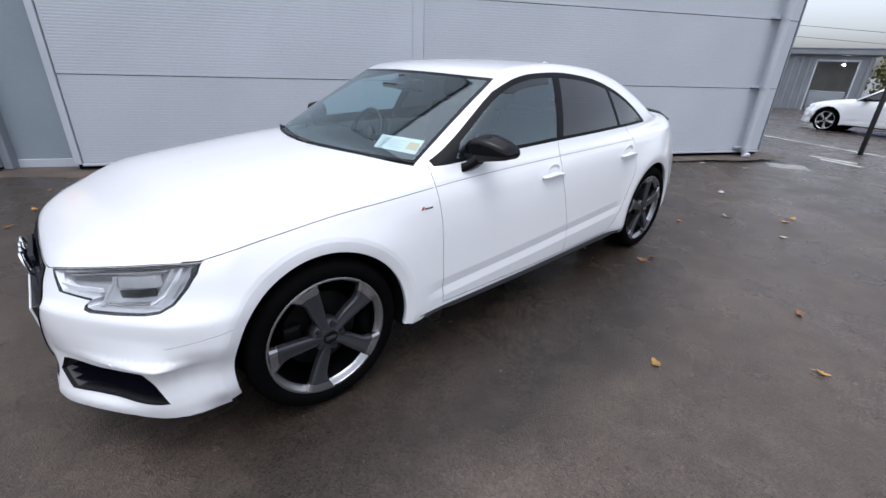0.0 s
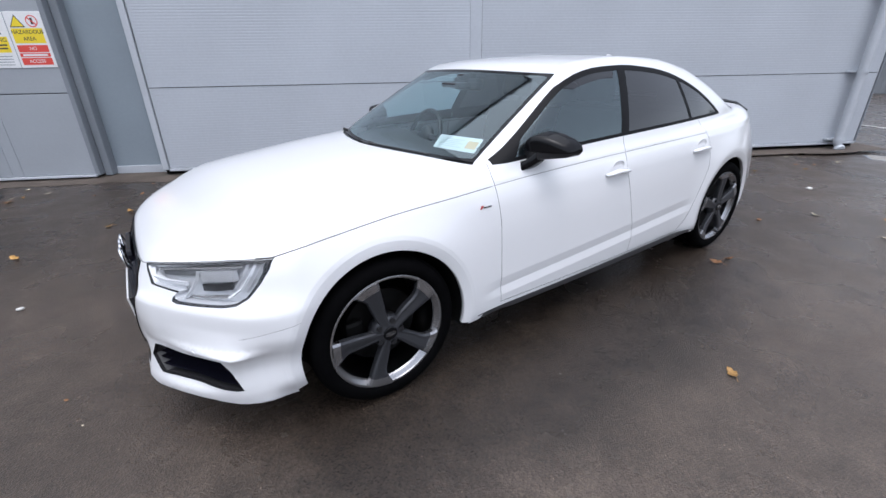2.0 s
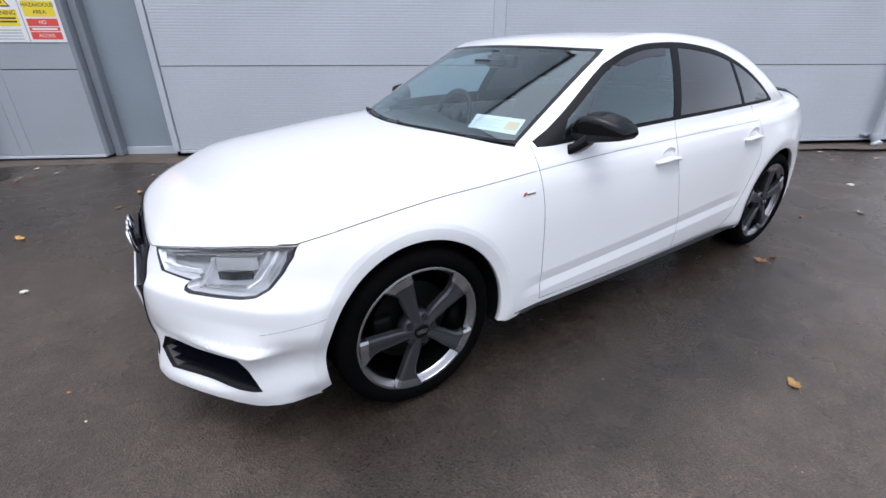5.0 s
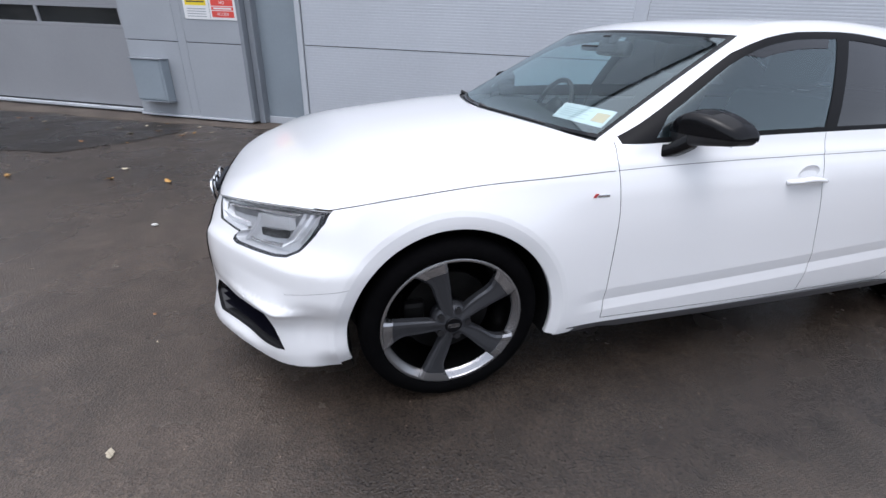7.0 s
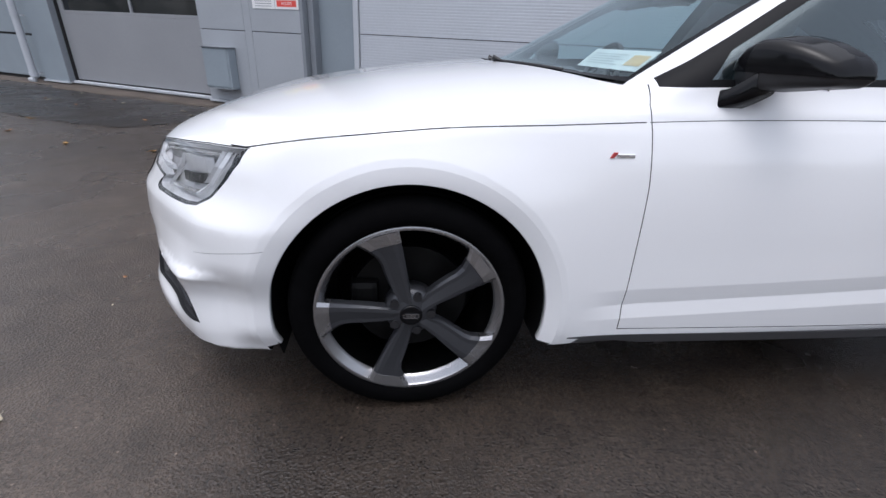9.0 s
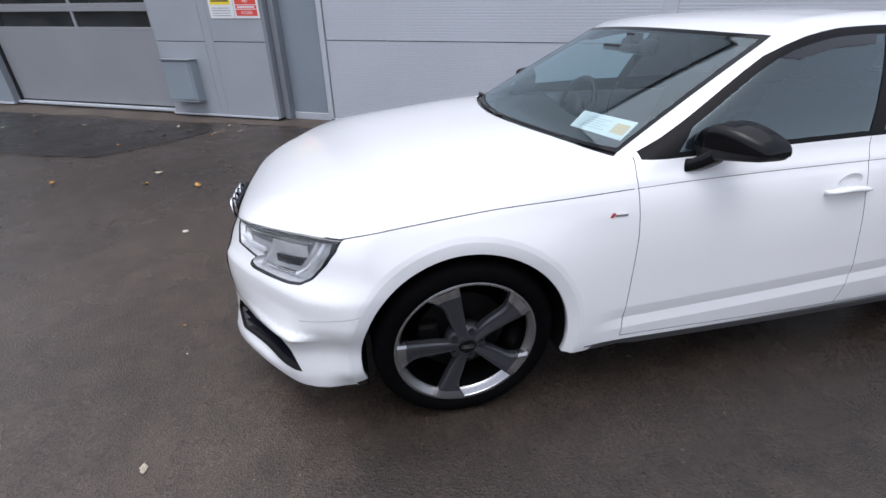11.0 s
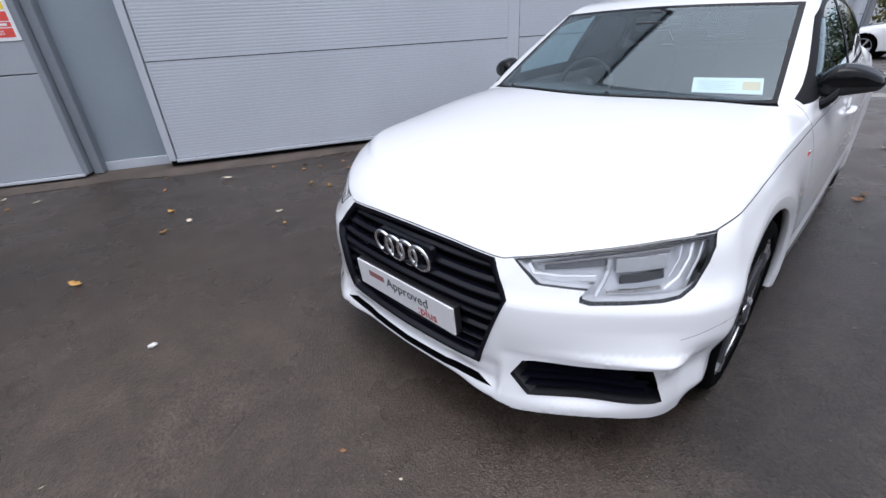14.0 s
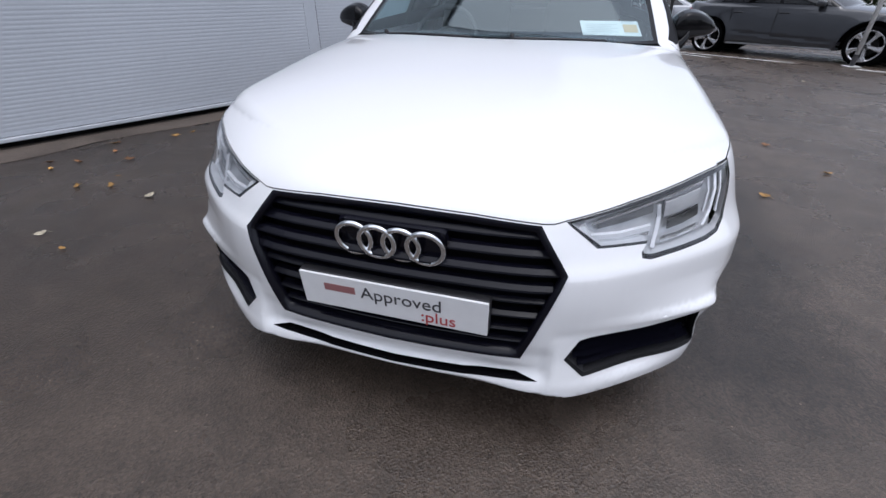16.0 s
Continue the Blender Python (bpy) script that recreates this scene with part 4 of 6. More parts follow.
def add_wheel(parent, x, side, turn, dark, light, name="wheel"):
    """A tyre on a five-bladed alloy; y runs out of the car to the viewer's side before it is set in place."""
    w = new(name)
    w.empty_display_size = .1
    w.parent = parent
    w.matrix_local = Matrix.Translation((x, side * .875, .335)) @ (Matrix.Identity(4) if side < 0 else Matrix.Rotation(math.pi, 4, "Z")) @ Matrix.Rotation(radians(-turn), 4, "Y")
    tread = [(.262, .0), (.270, -.010), (.285, -.016), (.305, -.015), (.322, -.006), (.332, .008)]
    for k in range(5):
        y = .024 + k * .042
        tread += [(.3365, y), (.3365, y + .030), (.330, y + .032), (.330, y + .039)]
    tread += [(.332, .235), (.318, .246), (.285, .248), (.255, .235), (.250, .20)]
    part("tyre", lathe(tread, 72), RUBBER, w, "black low-profile tyre", True)
    part("rim", lathe([(.255, -.004), (.264, -.006), (.268, -.001), (.262, .012), (.247, .016), (.240, .03)], 72), light, w, "silver-grey rim edge", True)
    part("barrel", lathe([(.240, .03), (.235, .07), (.222, .11), (.222, .20), (.232, .21)], 72), BARREL, w, "dark metal inner barrel", True)
    for k in range(5):
        part("spoke", solid(spoke_rows(72 * k, .030, .222)), dark, w, "dark grey blade spoke")
        part("spoke_tip", solid(spoke_rows(72 * k, .223, .256, 3)), light, w, "lighter machined blade tip")
    part("hub", lathe([(0, -.006), (.033, -.006), (.050, .0), (.070, .008), (.074, .03), (.074, .06), (0, .06)], 40), dark, w, smooth=True)
    cap = part("centre_cap", lathe([(0, -.012), (.029, -.012), (.032, -.009), (.032, -.004), (0, -.004)], 32), GLOSS_BLACK, w, "black centre cap with four small rings")
    for k in range(4):
        ring = lathe([(.0062, -.0016), (.0078, -.0016), (.0078, .0), (.0062, .0)], 16, "y", True)
        ring.transform(Matrix.Rotation(radians(turn), 4, "Y") @ Matrix.Translation((-.0144 + .0096 * k, -.0122, 0)))
        part("ring", ring, CHROME, cap)
    for k in range(5):
        hole = lathe([(0, -.010), (.0125, -.010), (.0125, .02), (0, .02)], 16)
        hole.transform(Matrix.Translation(polar(.056, 72 * k, .004)))
        part("bolt_recess", hole, PLASTIC, w)
    part("brake_disc", lathe([(.06, .085), (.168, .085), (.168, .11), (.06, .11)], 48, "y", True), BRAKE, w, "grey steel brake disc")
    cal = box(-.17, -.09, .055, .14, -.07, .07, .02, 2)
    part("caliper", cal, BRAKE, w)
    part("valve", tube([polar(.215, 38, .0), polar(.224, 38, .03)], .004, 8), PLASTIC, w)
    return w


# ---- the white saloon ----
car = thing("saloon_car", "white four-door saloon car with black trim and grey five-blade alloy wheels", "car")
bm, lay = shell(body, .0165, True)
sides = ((LEFT, -1), (RIGHT, 1))


def faces_of(*labels):
    return [f for f in bm.faces if f[lay] in labels]


bm.faces.index_update(), bm.verts.index_update()
for group in islands(bm, lay, 0):
    if len(group) < 12:
        for f in group:
            f[lay] = GAP_OR_CREASE
        continue
    pts = np.array([f.calc_center_median()[:] for f in group])
    c = pts.mean(0)
    if abs(c[1]) < .15 and c[0] < .4 and c[2] > .75 and len(group) < 9000 and pts[:, 2].min() > .6:
        name, label = "bonnet", "white clamshell bonnet"
    elif abs(c[1]) > .5 and .7 < c[0] < 1.5 and pts[:, 2].max() < 1.02:
        name, label = "front_door_panel", "white front door"
    elif abs(c[1]) > .5 and 1.5 <= c[0] < 2.4 and pts[:, 2].max() < 1.03:
        name, label = "rear_door_panel", "white rear door"
    else:
        name, label = "body_panel", "white painted body panel"
    piece(name, bm, group, WHITE, car, body, label)
piece("panel_gap", bm, faces_of(GAP_OR_CREASE), GAP_CREASE_GREY, car, body, "dark gaps between the panels and the painted shade line of the door crease", .004)
piece("scuttle", bm, faces_of(FILLER), PLASTIC, car, body, "black scuttle panel under the wipers", .010)
piece("windscreen", bm, faces_of(SCREEN), GLASS_FRONT, car, body, "clear windscreen", .001)
piece("windscreen_border", bm, faces_of(FRIT), GLOSS_BLACK, car, body, "black glass border", .001)
piece("rear_window", bm, faces_of(REAR_SCREEN), GLASS_DARK, car, body, "dark rear window", .001)
piece("underbody", bm, faces_of(FLOOR_PAN), UNDER, car, body, "black underbody")
for side, sg in sides:
    for names, lab, mat, text in (("front_door_glass", GLASS_A, GLASS_SIDE, "lightly tinted front door glass"), ("rear_door_glass", GLASS_B, GLASS_DARK, "dark privacy glass"),
                                  ("wind_deflector", VISOR, GLASS_DARK, "smoked wind deflector"), ("quarter_glass", GLASS_C, GLASS_DARK, "dark privacy glass"), ("window_trim", TRIM, SATIN_BLACK, "satin black window surround"),
                                  ("tail_lamp", TAIL_LAMP, TAIL_RED, "dark red tail lamp")):
        piece(names, bm, [f for f in faces_of(lab) if f.calc_center_median().y * sg > 0], mat, car, body, text, .002 if lab < TRIM else 0.0)
for side, sg in sides:
    piece("sill_underside", bm, [f for f in faces_of(SILL) if f.calc_center_median().y * sg > 0], SKIRT, car, body, "dark grey sill underside")
    rows = []
    for k in range(25):
        x = .455 + 1.93 * k / 24
        t = min(1, k / 3, (24 - k) / 2) * .9 + .1
        y = side_y(body, x, .285) - .004
        rows.append([(x, sg * (y - .05), .262), (x, sg * (y + .004), .266), (x, sg * (y + .004 - .010 * t), .266 - .036 * t), (x, sg * (y - .05), .262 - .036 * t)])
    part("side_skirt", solid(rows), SKIRT, car, "dark grey sill skirt")
# dark lining on the inner side of the cabin's frame
lining = [f for f in faces_of(0, TRIM, FRIT) if f.calc_center_median().z > .93 and f.calc_center_median().x > .5]
piece("cabin_lining", bm, lining, TRIM_CLOTH, car, body, "dark cabin lining", .012, True)

# wheel arches: folded lips, black liners
for x in (0, 2.82):
    for sg in (-1, 1):
        for name, steps, text in (("arch_lip", ((.4190, -.0005), (.408, .0015), (.396, .004), (.385, .0065), (.3775, .0085)), "white arch edge"),
                                  ("arch_fold", ((.3775, .0085), (.3755, .012), (.3765, .030), (.384, .034)), "")):
            rows = []
            for i in range(49):
                a = math.pi * (-.068 + (1.136 if x else 1.155) * i / 48)
                d = (math.cos(a), math.sin(a))
                rows.append([(x + r * d[0], sg * (side_y(body, x + r * d[0], max(.335 + r * d[1], .262 if d[0] > 0 or x else .206)) - drop_in), .335 + r * d[1]) for r, drop_in in steps])
            part(name, band(rows), WHITE, car, text, True)
        rows = []
        for i in range(33):
            a = math.pi * (-.085 + 1.20 * i / 32)
            edge_y = side_y(body, x + .382 * math.cos(a), max(.335 + .382 * math.sin(a), .27)) - .02
            rows.append([(x + .382 * math.cos(a), sg * yy, .335 + .382 * math.sin(a)) for yy in (edge_y, .75, .60, .50)])
        part("arch_liner", band(rows), UNDER, car, smooth=True)
        disc = bmesh.new()
        disc.faces.new([disc.verts.new((x + .39 * math.cos(math.pi * k / 16), sg * .50, .335 + .39 * math.sin(math.pi * k / 16))) for k in range(32)])
        part("arch_wall", disc, UNDER, car)
part("floor_pan", box(-.75, 3.6, -.49, .49, .24, .27), UNDER, car)
for x, turn in ((0, 0), (2.82, -18)):
    for sg in (-1, 1):
        add_wheel(car, x, sg, turn, RIM_DARK, RIM_LIGHT)


def nose_loop(outline, push, n=1):
    """Points just behind (or before) the nose along an outline across and up."""
    out = []
    for (y0, z0), (y1, z1) in zip(outline, outline[1:] + outline[:1]):
        for k in range(n):
            y, z = y0 + (y1 - y0) * k / n, z0 + (z1 - z0) * k / n
            out.append((front_x(body, y, z) + push, y, z))
    return out


def shrink(outline, d):
    """An outline drawn in by d towards its middle."""
    cu, cv = sum(p[0] for p in outline) / len(outline), sum(p[1] for p in outline) / len(outline)
    wu, wv = max(p[0] for p in outline) - cu, max(p[1] for p in outline) - cv
    return [(cu + (u - cu) * (1 - d / wu), cv + (v - cv) * (1 - d / wv)) for u, v in outline]


def hole_wall(name, outline, depth, mat, parent, n=4, label=""):
    """The inner walls of an opening in the nose, and its back."""
    a, b = nose_loop(outline, -.001, n), nose_loop(shrink(outline, .006), depth, n)
    wall_part = band([a, b], True)
    ob = part(name, wall_part, mat, parent, label)
    back = bmesh.new()
    back.faces.new([back.verts.new((max(p[0] for p in b) - .002, p[1], p[2])) for p in b])
    part(name + "_back", back, UNDER, parent)
    return ob


# single-frame grille with level bars
grille = new("grille")
grille.parent = car
tagged(grille, "black six-sided grille with level bars")
hole_wall("surround", GRILLE_FULL, .06, GRILLE_BLACK, grille, 6, "black grille surround")
outer, inner = nose_loop(GRILLE_FULL, -.004, 8), nose_loop(shrink(GRILLE_FULL, .013), -.002, 8)
deep = nose_loop(shrink(GRILLE_FULL, .016), .03, 8)
part("frame", band([outer, inner, deep], True), GRILLE_BLACK, grille, "satin black frame", True)


def grille_half(z):
    return .352 + (z - .337) / (.597 - .337) * .082 if z < .597 else .434 - (z - .597) / (.696 - .597) * .076


for i, z in enumerate((.668, .630, .591, .550, .508, .462, .416, .376, .349)):
    w = grille_half(z) - .014
    rows = []
    for k in range(17):
        y = -w + 2 * w * k / 16
        fx = front_x(body, y, z) + (.012 if i < 4 else .024)
        t = .0095 if i < 4 else .0075 if i < 6 else .005
        rows.append([(fx, y, z - .55 * t), (fx + .0015, y, z - .1 * t), (fx + .012, y, z + t * .9), (fx + .03, y, z + t), (fx + .03, y, z - t * 1.1), (fx + .003, y, z - t)])
    part("bar", solid(rows), GRILLE_BLACK, grille, smooth=False)
badge_back = box(-.003, .02, -.145, .145, -.046, .046, .02, 2)
badge_back.transform(Matrix.Translation((front_x(body, 0, .626) + .016, 0, .626)) @ Matrix.Rotation(radians(-8), 4, "Y"))
part("badge_mount", badge_back, GRILLE_BLACK, grille)
emblem = new("emblem")
emblem.parent = car
tagged(emblem, "four interlinked chrome rings")
for k in range(4):
    sec = []
    for i in range(48):
        a = 2 * math.pi * i / 48
        sec.append([((.006 * math.sin(b)) , (.0465 + .0075 * math.cos(b)) * math.cos(a), (.0465 + .0075 * math.cos(b)) * math.sin(a)) for b in (2 * math.pi * q / 10 for q in range(10))])
    ring = band(sec + sec[:1], True)
    bmesh.ops.remove_doubles(ring, verts=ring.verts[:], dist=1e-6)
    bmesh.ops.recalc_face_normals(ring, faces=ring.faces[:])
    y = -.0945 + .063 * k
    ring.transform(Matrix.Translation((front_x(body, y, .626) - .007 + (.002 if k % 2 else 0), y, .626)) @ Matrix.Rotation(radians(-9), 4, "Y"))
    part("ring", ring, CHROME, emblem, smooth=True)

# dealer plate on its holder
PLATE_AT = pose(-.873, -.003, .459, 0, -5, 0)
holder = new("plate_holder")
holder.parent = car
holder.matrix_local = PLATE_AT
part("bracket", box(.0035, .030, -.262, .262, -.058, .057, .003), PLASTIC, holder, "black plate bracket")
plate = part("plate", box(-.004, .003, -.26, .26, -.0555, .0555, .0015), PLATE, holder, "white dealer plate with dark and red words")
FACE = Matrix.Rotation(radians(-90), 4, "Z") @ Matrix.Rotation(radians(90), 4, "X")
lettering("word", "Approved", .056, INK, plate, Matrix.Translation((-.0048, -.028, .014)) @ FACE)
lettering("word", ":plus", .053, RED_INK, plate, Matrix.Translation((-.0048, -.130, -.029)) @ FACE)
part("brand_bar", box(-.0048, -.0035, .100, .190, .004, .028), BRAND_INK, plate, "dull red bar")

# side vents and the slot of the bumper
for sg, pts in zip((1, -1), both_ways(VENT)):
    g = new("bumper_vent")
    g.parent = car
    tagged(g, "black bumper vent with level blades")
    hole_wall("duct", pts, .07, PLASTIC, g, 4)
    for z, y0, y1 in ((.388, .505, .70), (.362, .490, .755), (.336, .484, .785), (.310, .500, .805)):
        rows = []
        for k in range(9):
            y = y0 + (y1 - y0) * k / 8
            fx = front_x(body, y, z) + .014
            rows.append([(fx, sg * y, z), (fx + .03, sg * y, z + .006), (fx + .03, sg * y, z - .006)])
        part("blade", solid(rows), GRILLE_BLACK, g)
    a, b = nose_loop(pts, -.0005, 5), nose_loop(shrink(pts, .004), .010, 5)
    part("rim", band([a, b], True), SATIN_BLACK, g, "black vent rim", True)
    sensor = lathe([(0, -.0008), (.009, -.0008), (.0105, .0002), (.0105, .004)], 18)
    q = (front_x(body, sg * .70, .43), sg * .70, .43)
    nn = slope(body, np.array([q]))[0]
    sensor.transform(Matrix.Translation(q) @ Vector(nn).to_track_quat("-Y", "Z").to_matrix().to_4x4())
    part("parking_sensor", sensor, WHITE, car, smooth=True)
hole_wall("lower_slot", SLOT_FULL, .05, GLOSS_BLACK, car, 5, "black slot above the bumper lip")

# headlamps
for sg, pts in zip((1, -1), both_ways(LAMP_OUTLINE)):
    lamp = new("headlamp")
    lamp.parent = car
    tagged(lamp, "clear headlamp with silver light guides")
    mine = [f for f in faces_of(LAMP) if f.calc_center_median().y * sg > 0]
    piece("cover", bm, mine, GLASS_LAMP, lamp, body, "clear lamp cover", .001)
    piece("housing", bm, mine, LAMP_INNER, lamp, body, "silver-grey lamp housing", .036)
    o = [Vector(p) for p in nose_loop(pts, .001, 4)]
    i1 = [Vector(p) for p in nose_loop(shrink(pts, .0125), .004, 4)]
    i2 = [Vector(p) for p in nose_loop(shrink(pts, .014), .042, 4)]
    part("bezel", band([o, i1], True), GLOSS_BLACK, lamp, "thin black lamp bezel", True)
    part("inner_wall", band([i1, i2], True), LAMP_INNER, lamp, "silver lamp inner wall", True)

    def guide(line, width, depth, mat, name, label="", thick=.012):
        """A light guide or reflector strip behind the cover."""
        rows = []
        for k, (y, z) in enumerate(line):
            q, r = line[max(0, k - 1)], line[min(len(line) - 1, k + 1)]
            dy, dz = r[0] - q[0], r[1] - q[1]
            s = width / 2 / math.hypot(dy, dz)
            fx = front_x(body, y, z) + depth
            rows.append([(fx, sg * (y - dz * s), z + dy * s), (fx, sg * (y + dz * s), z - dy * s),
                         (fx + thick, sg * (y + dz * s), z - dy * s), (fx + thick, sg * (y - dz * s), z + dy * s)])
        part(name, solid(rows), mat, lamp, label)

    guide([(.448, .692), (.470, .667), (.54, .664), (.612, .668)], .014, .010, LAMP_WHITE, "light_guide", "white L-shaped light guide")
    guide([(.49, .654), (.55, .652), (.612, .653)], .008, .020, LAMP_SILVER, "lower_guide", "silver lower strip")
    guide([(.455, .701), (.56, .725), (.66, .742), (.755, .755)], .010, .020, LAMP_WHITE, "upper_strip", "white upper strip")
    guide([(.47, .692), (.56, .711), (.66, .728), (.745, .740)], .006, .018, LAMP_SILVER, "upper_edge")
    guide([(.485, .684), (.55, .692), (.616, .702)], .022, .032, LAMP_GREY, "inner_block", "dark grey inner block", .015)
    guide([(.628, .712), (.632, .685), (.630, .655), (.625, .622)], .009, .018, LAMP_INNER, "divider", "silver-grey divider")
    guide([(.645, .696), (.69, .701), (.738, .708)], .040, .022, LAMP_INNER, "reflector", "silver reflector block", .02)
    guide([(.643, .720), (.69, .725), (.740, .732)], .005, .018, LAMP_GREY, "reflector_edge", "dark edge over the reflector")
    guide([(.660, .660), (.70, .664), (.742, .674)], .026, .026, PLASTIC, "lens_slot", "dark projector slot", .01)
    guide([(.645, .632), (.69, .634), (.750, .642)], .010, .018, LAMP_SILVER, "lower_strip")
    guide([(.757, .750), (.764, .712), (.757, .668)], .004, .020, LAMP_INNER, "outer_strip")
    guide([(.776, .757), (.783, .715), (.776, .668), (.758, .640)], .006, .016, LAMP_WHITE, "outer_guide", "white outer light guide")
    guide([(.794, .760), (.800, .715), (.795, .660)], .004, .016, LAMP_INNER, "edge_strip")

# door handles, side badge, skirt edge
for x in (1.455, 2.35):
    for sg in (-1, 1):
        z = .828 if x < 2 else .846
        y = side_y(body, x, z)
        h = new("door_handle")
        h.parent = car
        tagged(h, "white bar door handle over a scooped recess")
        rows = []
        for k in range(11):
            u = -.105 + .21 * k / 10
            lift = .034 * (1 - (abs(u) / .112) ** 4)
            zz = z - .010 + .012 * (u / .1) ** 2 * (-1)
            yy = side_y(body, x + u, zz)
            t = .0125 - .004 * abs(u) / .1
            rows.append([(x + u, sg * (yy + lift), zz - t * .7), (x + u, sg * (yy + lift + .006), zz), (x + u, sg * (yy + lift), zz + t * .8), (x + u, sg * (yy + lift * .45 - .004), zz + t), (x + u, sg * (yy + lift * .45 - .004), zz - t)])
        part("grip", solid(rows), WHITE, h, smooth=True)
        cup = lathe([(.001, -.0045), (.016, -.0040), (.027, -.0022), (.031, .001), (.0325, .003)], 26)
        cup.transform(Matrix.Translation((x + .005, sg * (y - .001), z + .014)) @ (Matrix.Identity(4) if sg < 0 else Matrix.Rotation(math.pi, 4, "Z")) @ Matrix.Diagonal((1.6, -1.0, .9, 1)))
        bmesh.ops.recalc_face_normals(cup, faces=cup.faces[:])
        part("recess", cup, WHITE, h, smooth=True)
for sg in (-1, 1):
    y = side_y(body, .512, .79)
    b = new("side_badge")
    b.parent = car
    b.matrix_local = Matrix.Translation((.516, sg * (y + .001), .792))
    tagged(b, "small chrome and red model badge")
    part("strip", box(-.012, .036, -.002, .002, -.006, .004, .001), CHROME, b)
    slash = plate_of([(-.030, -.006), (-.020, -.006), (-.011, .008), (-.021, .008)], -.0025, .0025)
    slash.transform(Matrix.Rotation(radians(90), 4, "X"))
    part("slash", slash, RED_INK, b, "red slanted mark")

# door mirrors
def mirror_field(x, y, z):
    v, w = y - .898, z - 1.012
    u = x - .893 - .46 * np.clip(v, -.05, None)
    top = w - (.070 - 3.2 * np.clip(v + .03, 0, None) ** 2 - 7.0 * np.clip(-v - .03, 0, None) ** 2 - .20 * np.clip(-u, 0, None))
    bot = -w - (.058 - .17 * np.clip(v + .04, 0, None))
    ends = np.abs(v) - .104
    front = np.maximum(-u - (.075 - 2.5 * v * v * (v > 0) - 2.0 * w * w), u - .055)
    return smax(smax(smax(top, bot, .014), ends, .026), front, .022)


for sg in (-1, 1):
    f = lambda x, y, z, sg=sg: mirror_field(x, sg * y, z)
    v, q = skin(f, (.74, -1.04 if sg < 0 else .76, .93), (1.06, -.76 if sg < 0 else 1.04, 1.11), .008)
    g = new("door_mirror")
    g.parent = car
    tagged(g, "gloss black door mirror on an arm")
    cap, lower = bmesh.new(), bmesh.new()
    nrm = slope(f, v)
    for target, keep, name, mat, text in ((cap, lambda c: c[2] >= .997, "cap", GLOSS_BLACK, "gloss black cap"), (lower, lambda c: c[2] < .997, "lower_shell", PLASTIC, "black lower shell")):
        me = bpy.data.meshes.new(name)
        cen = v[q].mean(1)
        sel = np.array([keep(c) for c in cen])
        used = np.unique(q[sel])
        back = np.full(len(v), -1)
        back[used] = np.arange(len(used))
        p = v[used] - (nrm[used] * .003 if name == "lower_shell" else 0)
        me.from_pydata(p.tolist(), [], back[q[sel]].tolist())
        me.shade_smooth()
        me.normals_split_custom_set_from_vertices(nrm[used].tolist())
        ob = finish(name, me, mat)
        ob.parent = g
        tagged(ob, text)
    arm = solid([[(.752 + a, sg * y, z), (.820 + a, sg * y, z), (.830 + a, sg * y, z + t), (.762 + a, sg * y, z + t)] for y, z, t, a in ((.81, .908, .044, .0), (.836, .910, .046, .008), (.856, .926, .052, .026), (.876, .950, .056, .050))])
    bmesh.ops.bevel(arm, geom=arm.edges[:], offset=.004, segments=1, affect="EDGES")
    part("arm", arm, GLOSS_BLACK, g, "black mirror arm", True)
    glass = box(.922, .928, sg * .885 - .075, sg * .885 + .075, .968, 1.055, .003)
    part("mirror_glass", glass, CHROME, g)
    part("indicator", box(.905, .955, sg * .978 - .006, sg * .978 + .006, .999, 1.004, .002), LAMP_SILVER, g, "thin clear indicator strip")

# wipers, aerial, boot spoiler
def on_screen(x, y):
    lo, hi = .85, 1.45
    for _ in range(21):
        mid = (lo + hi) / 2
        if body(np.array([float(x)]), np.array([float(y)]), np.array([mid]))[0] < 0:
            lo = mid
        else:
            hi = mid
    return hi


for y0, y1 in ((.52, -.10), (-.10, -.66)):
    wiper = new("wiper")
    wiper.parent = car
    tagged(wiper, "black wiper arm and blade")
    line = [(y0 + (y1 - y0) * k / 10) for k in range(11)]
    pts = [(x, y, on_screen(x, y) - .002) for y in line for x in [.366 + .435 * y * y]]
    part("arm", tube([(.33 + .435 * y0 * y0, y0, on_screen(.35 + .435 * y0 * y0, y0) + .012)] + pts[:8], [.010] + [.006] * 8, 8), PLASTIC, wiper, smooth=True)
    part("blade", tube([(p[0] + .010, p[1], p[2] - .002) for p in pts[1:]], .005, 8), RUBBER, wiper, smooth=True)
fin = solid([[(2.36 + a, -w, on_screen(2.4, 0) + z), (2.36 + a, w, on_screen(2.4, 0) + z), (2.52 - b, w * .8, on_screen(2.4, 0) + z - .008), (2.52 - b, -w * .8, on_screen(2.4, 0) + z - .008)] for z, w, a, b in ((-.01, .028, 0, 0), (.015, .022, .02, 0), (.035, .014, .05, .01), (.052, .006, .085, .025))])
part("aerial_fin", fin, WHITE, car, "white roof aerial fin", True)
rows = []
for k in range(13):
    y = -.68 + 1.36 * k / 12
    x = 3.53 - .33 * y * y
    z = on_screen(x, y)
    rows.append([(x - .035, y, z + .001), (x + .0, y, z + .009), (x + .03, y, z + .017), (x + .035, y, z + .008), (x + .01, y, z - .012)])
part("boot_spoiler", solid(rows), GLOSS_BLACK, car, "black boot lip spoiler", True)

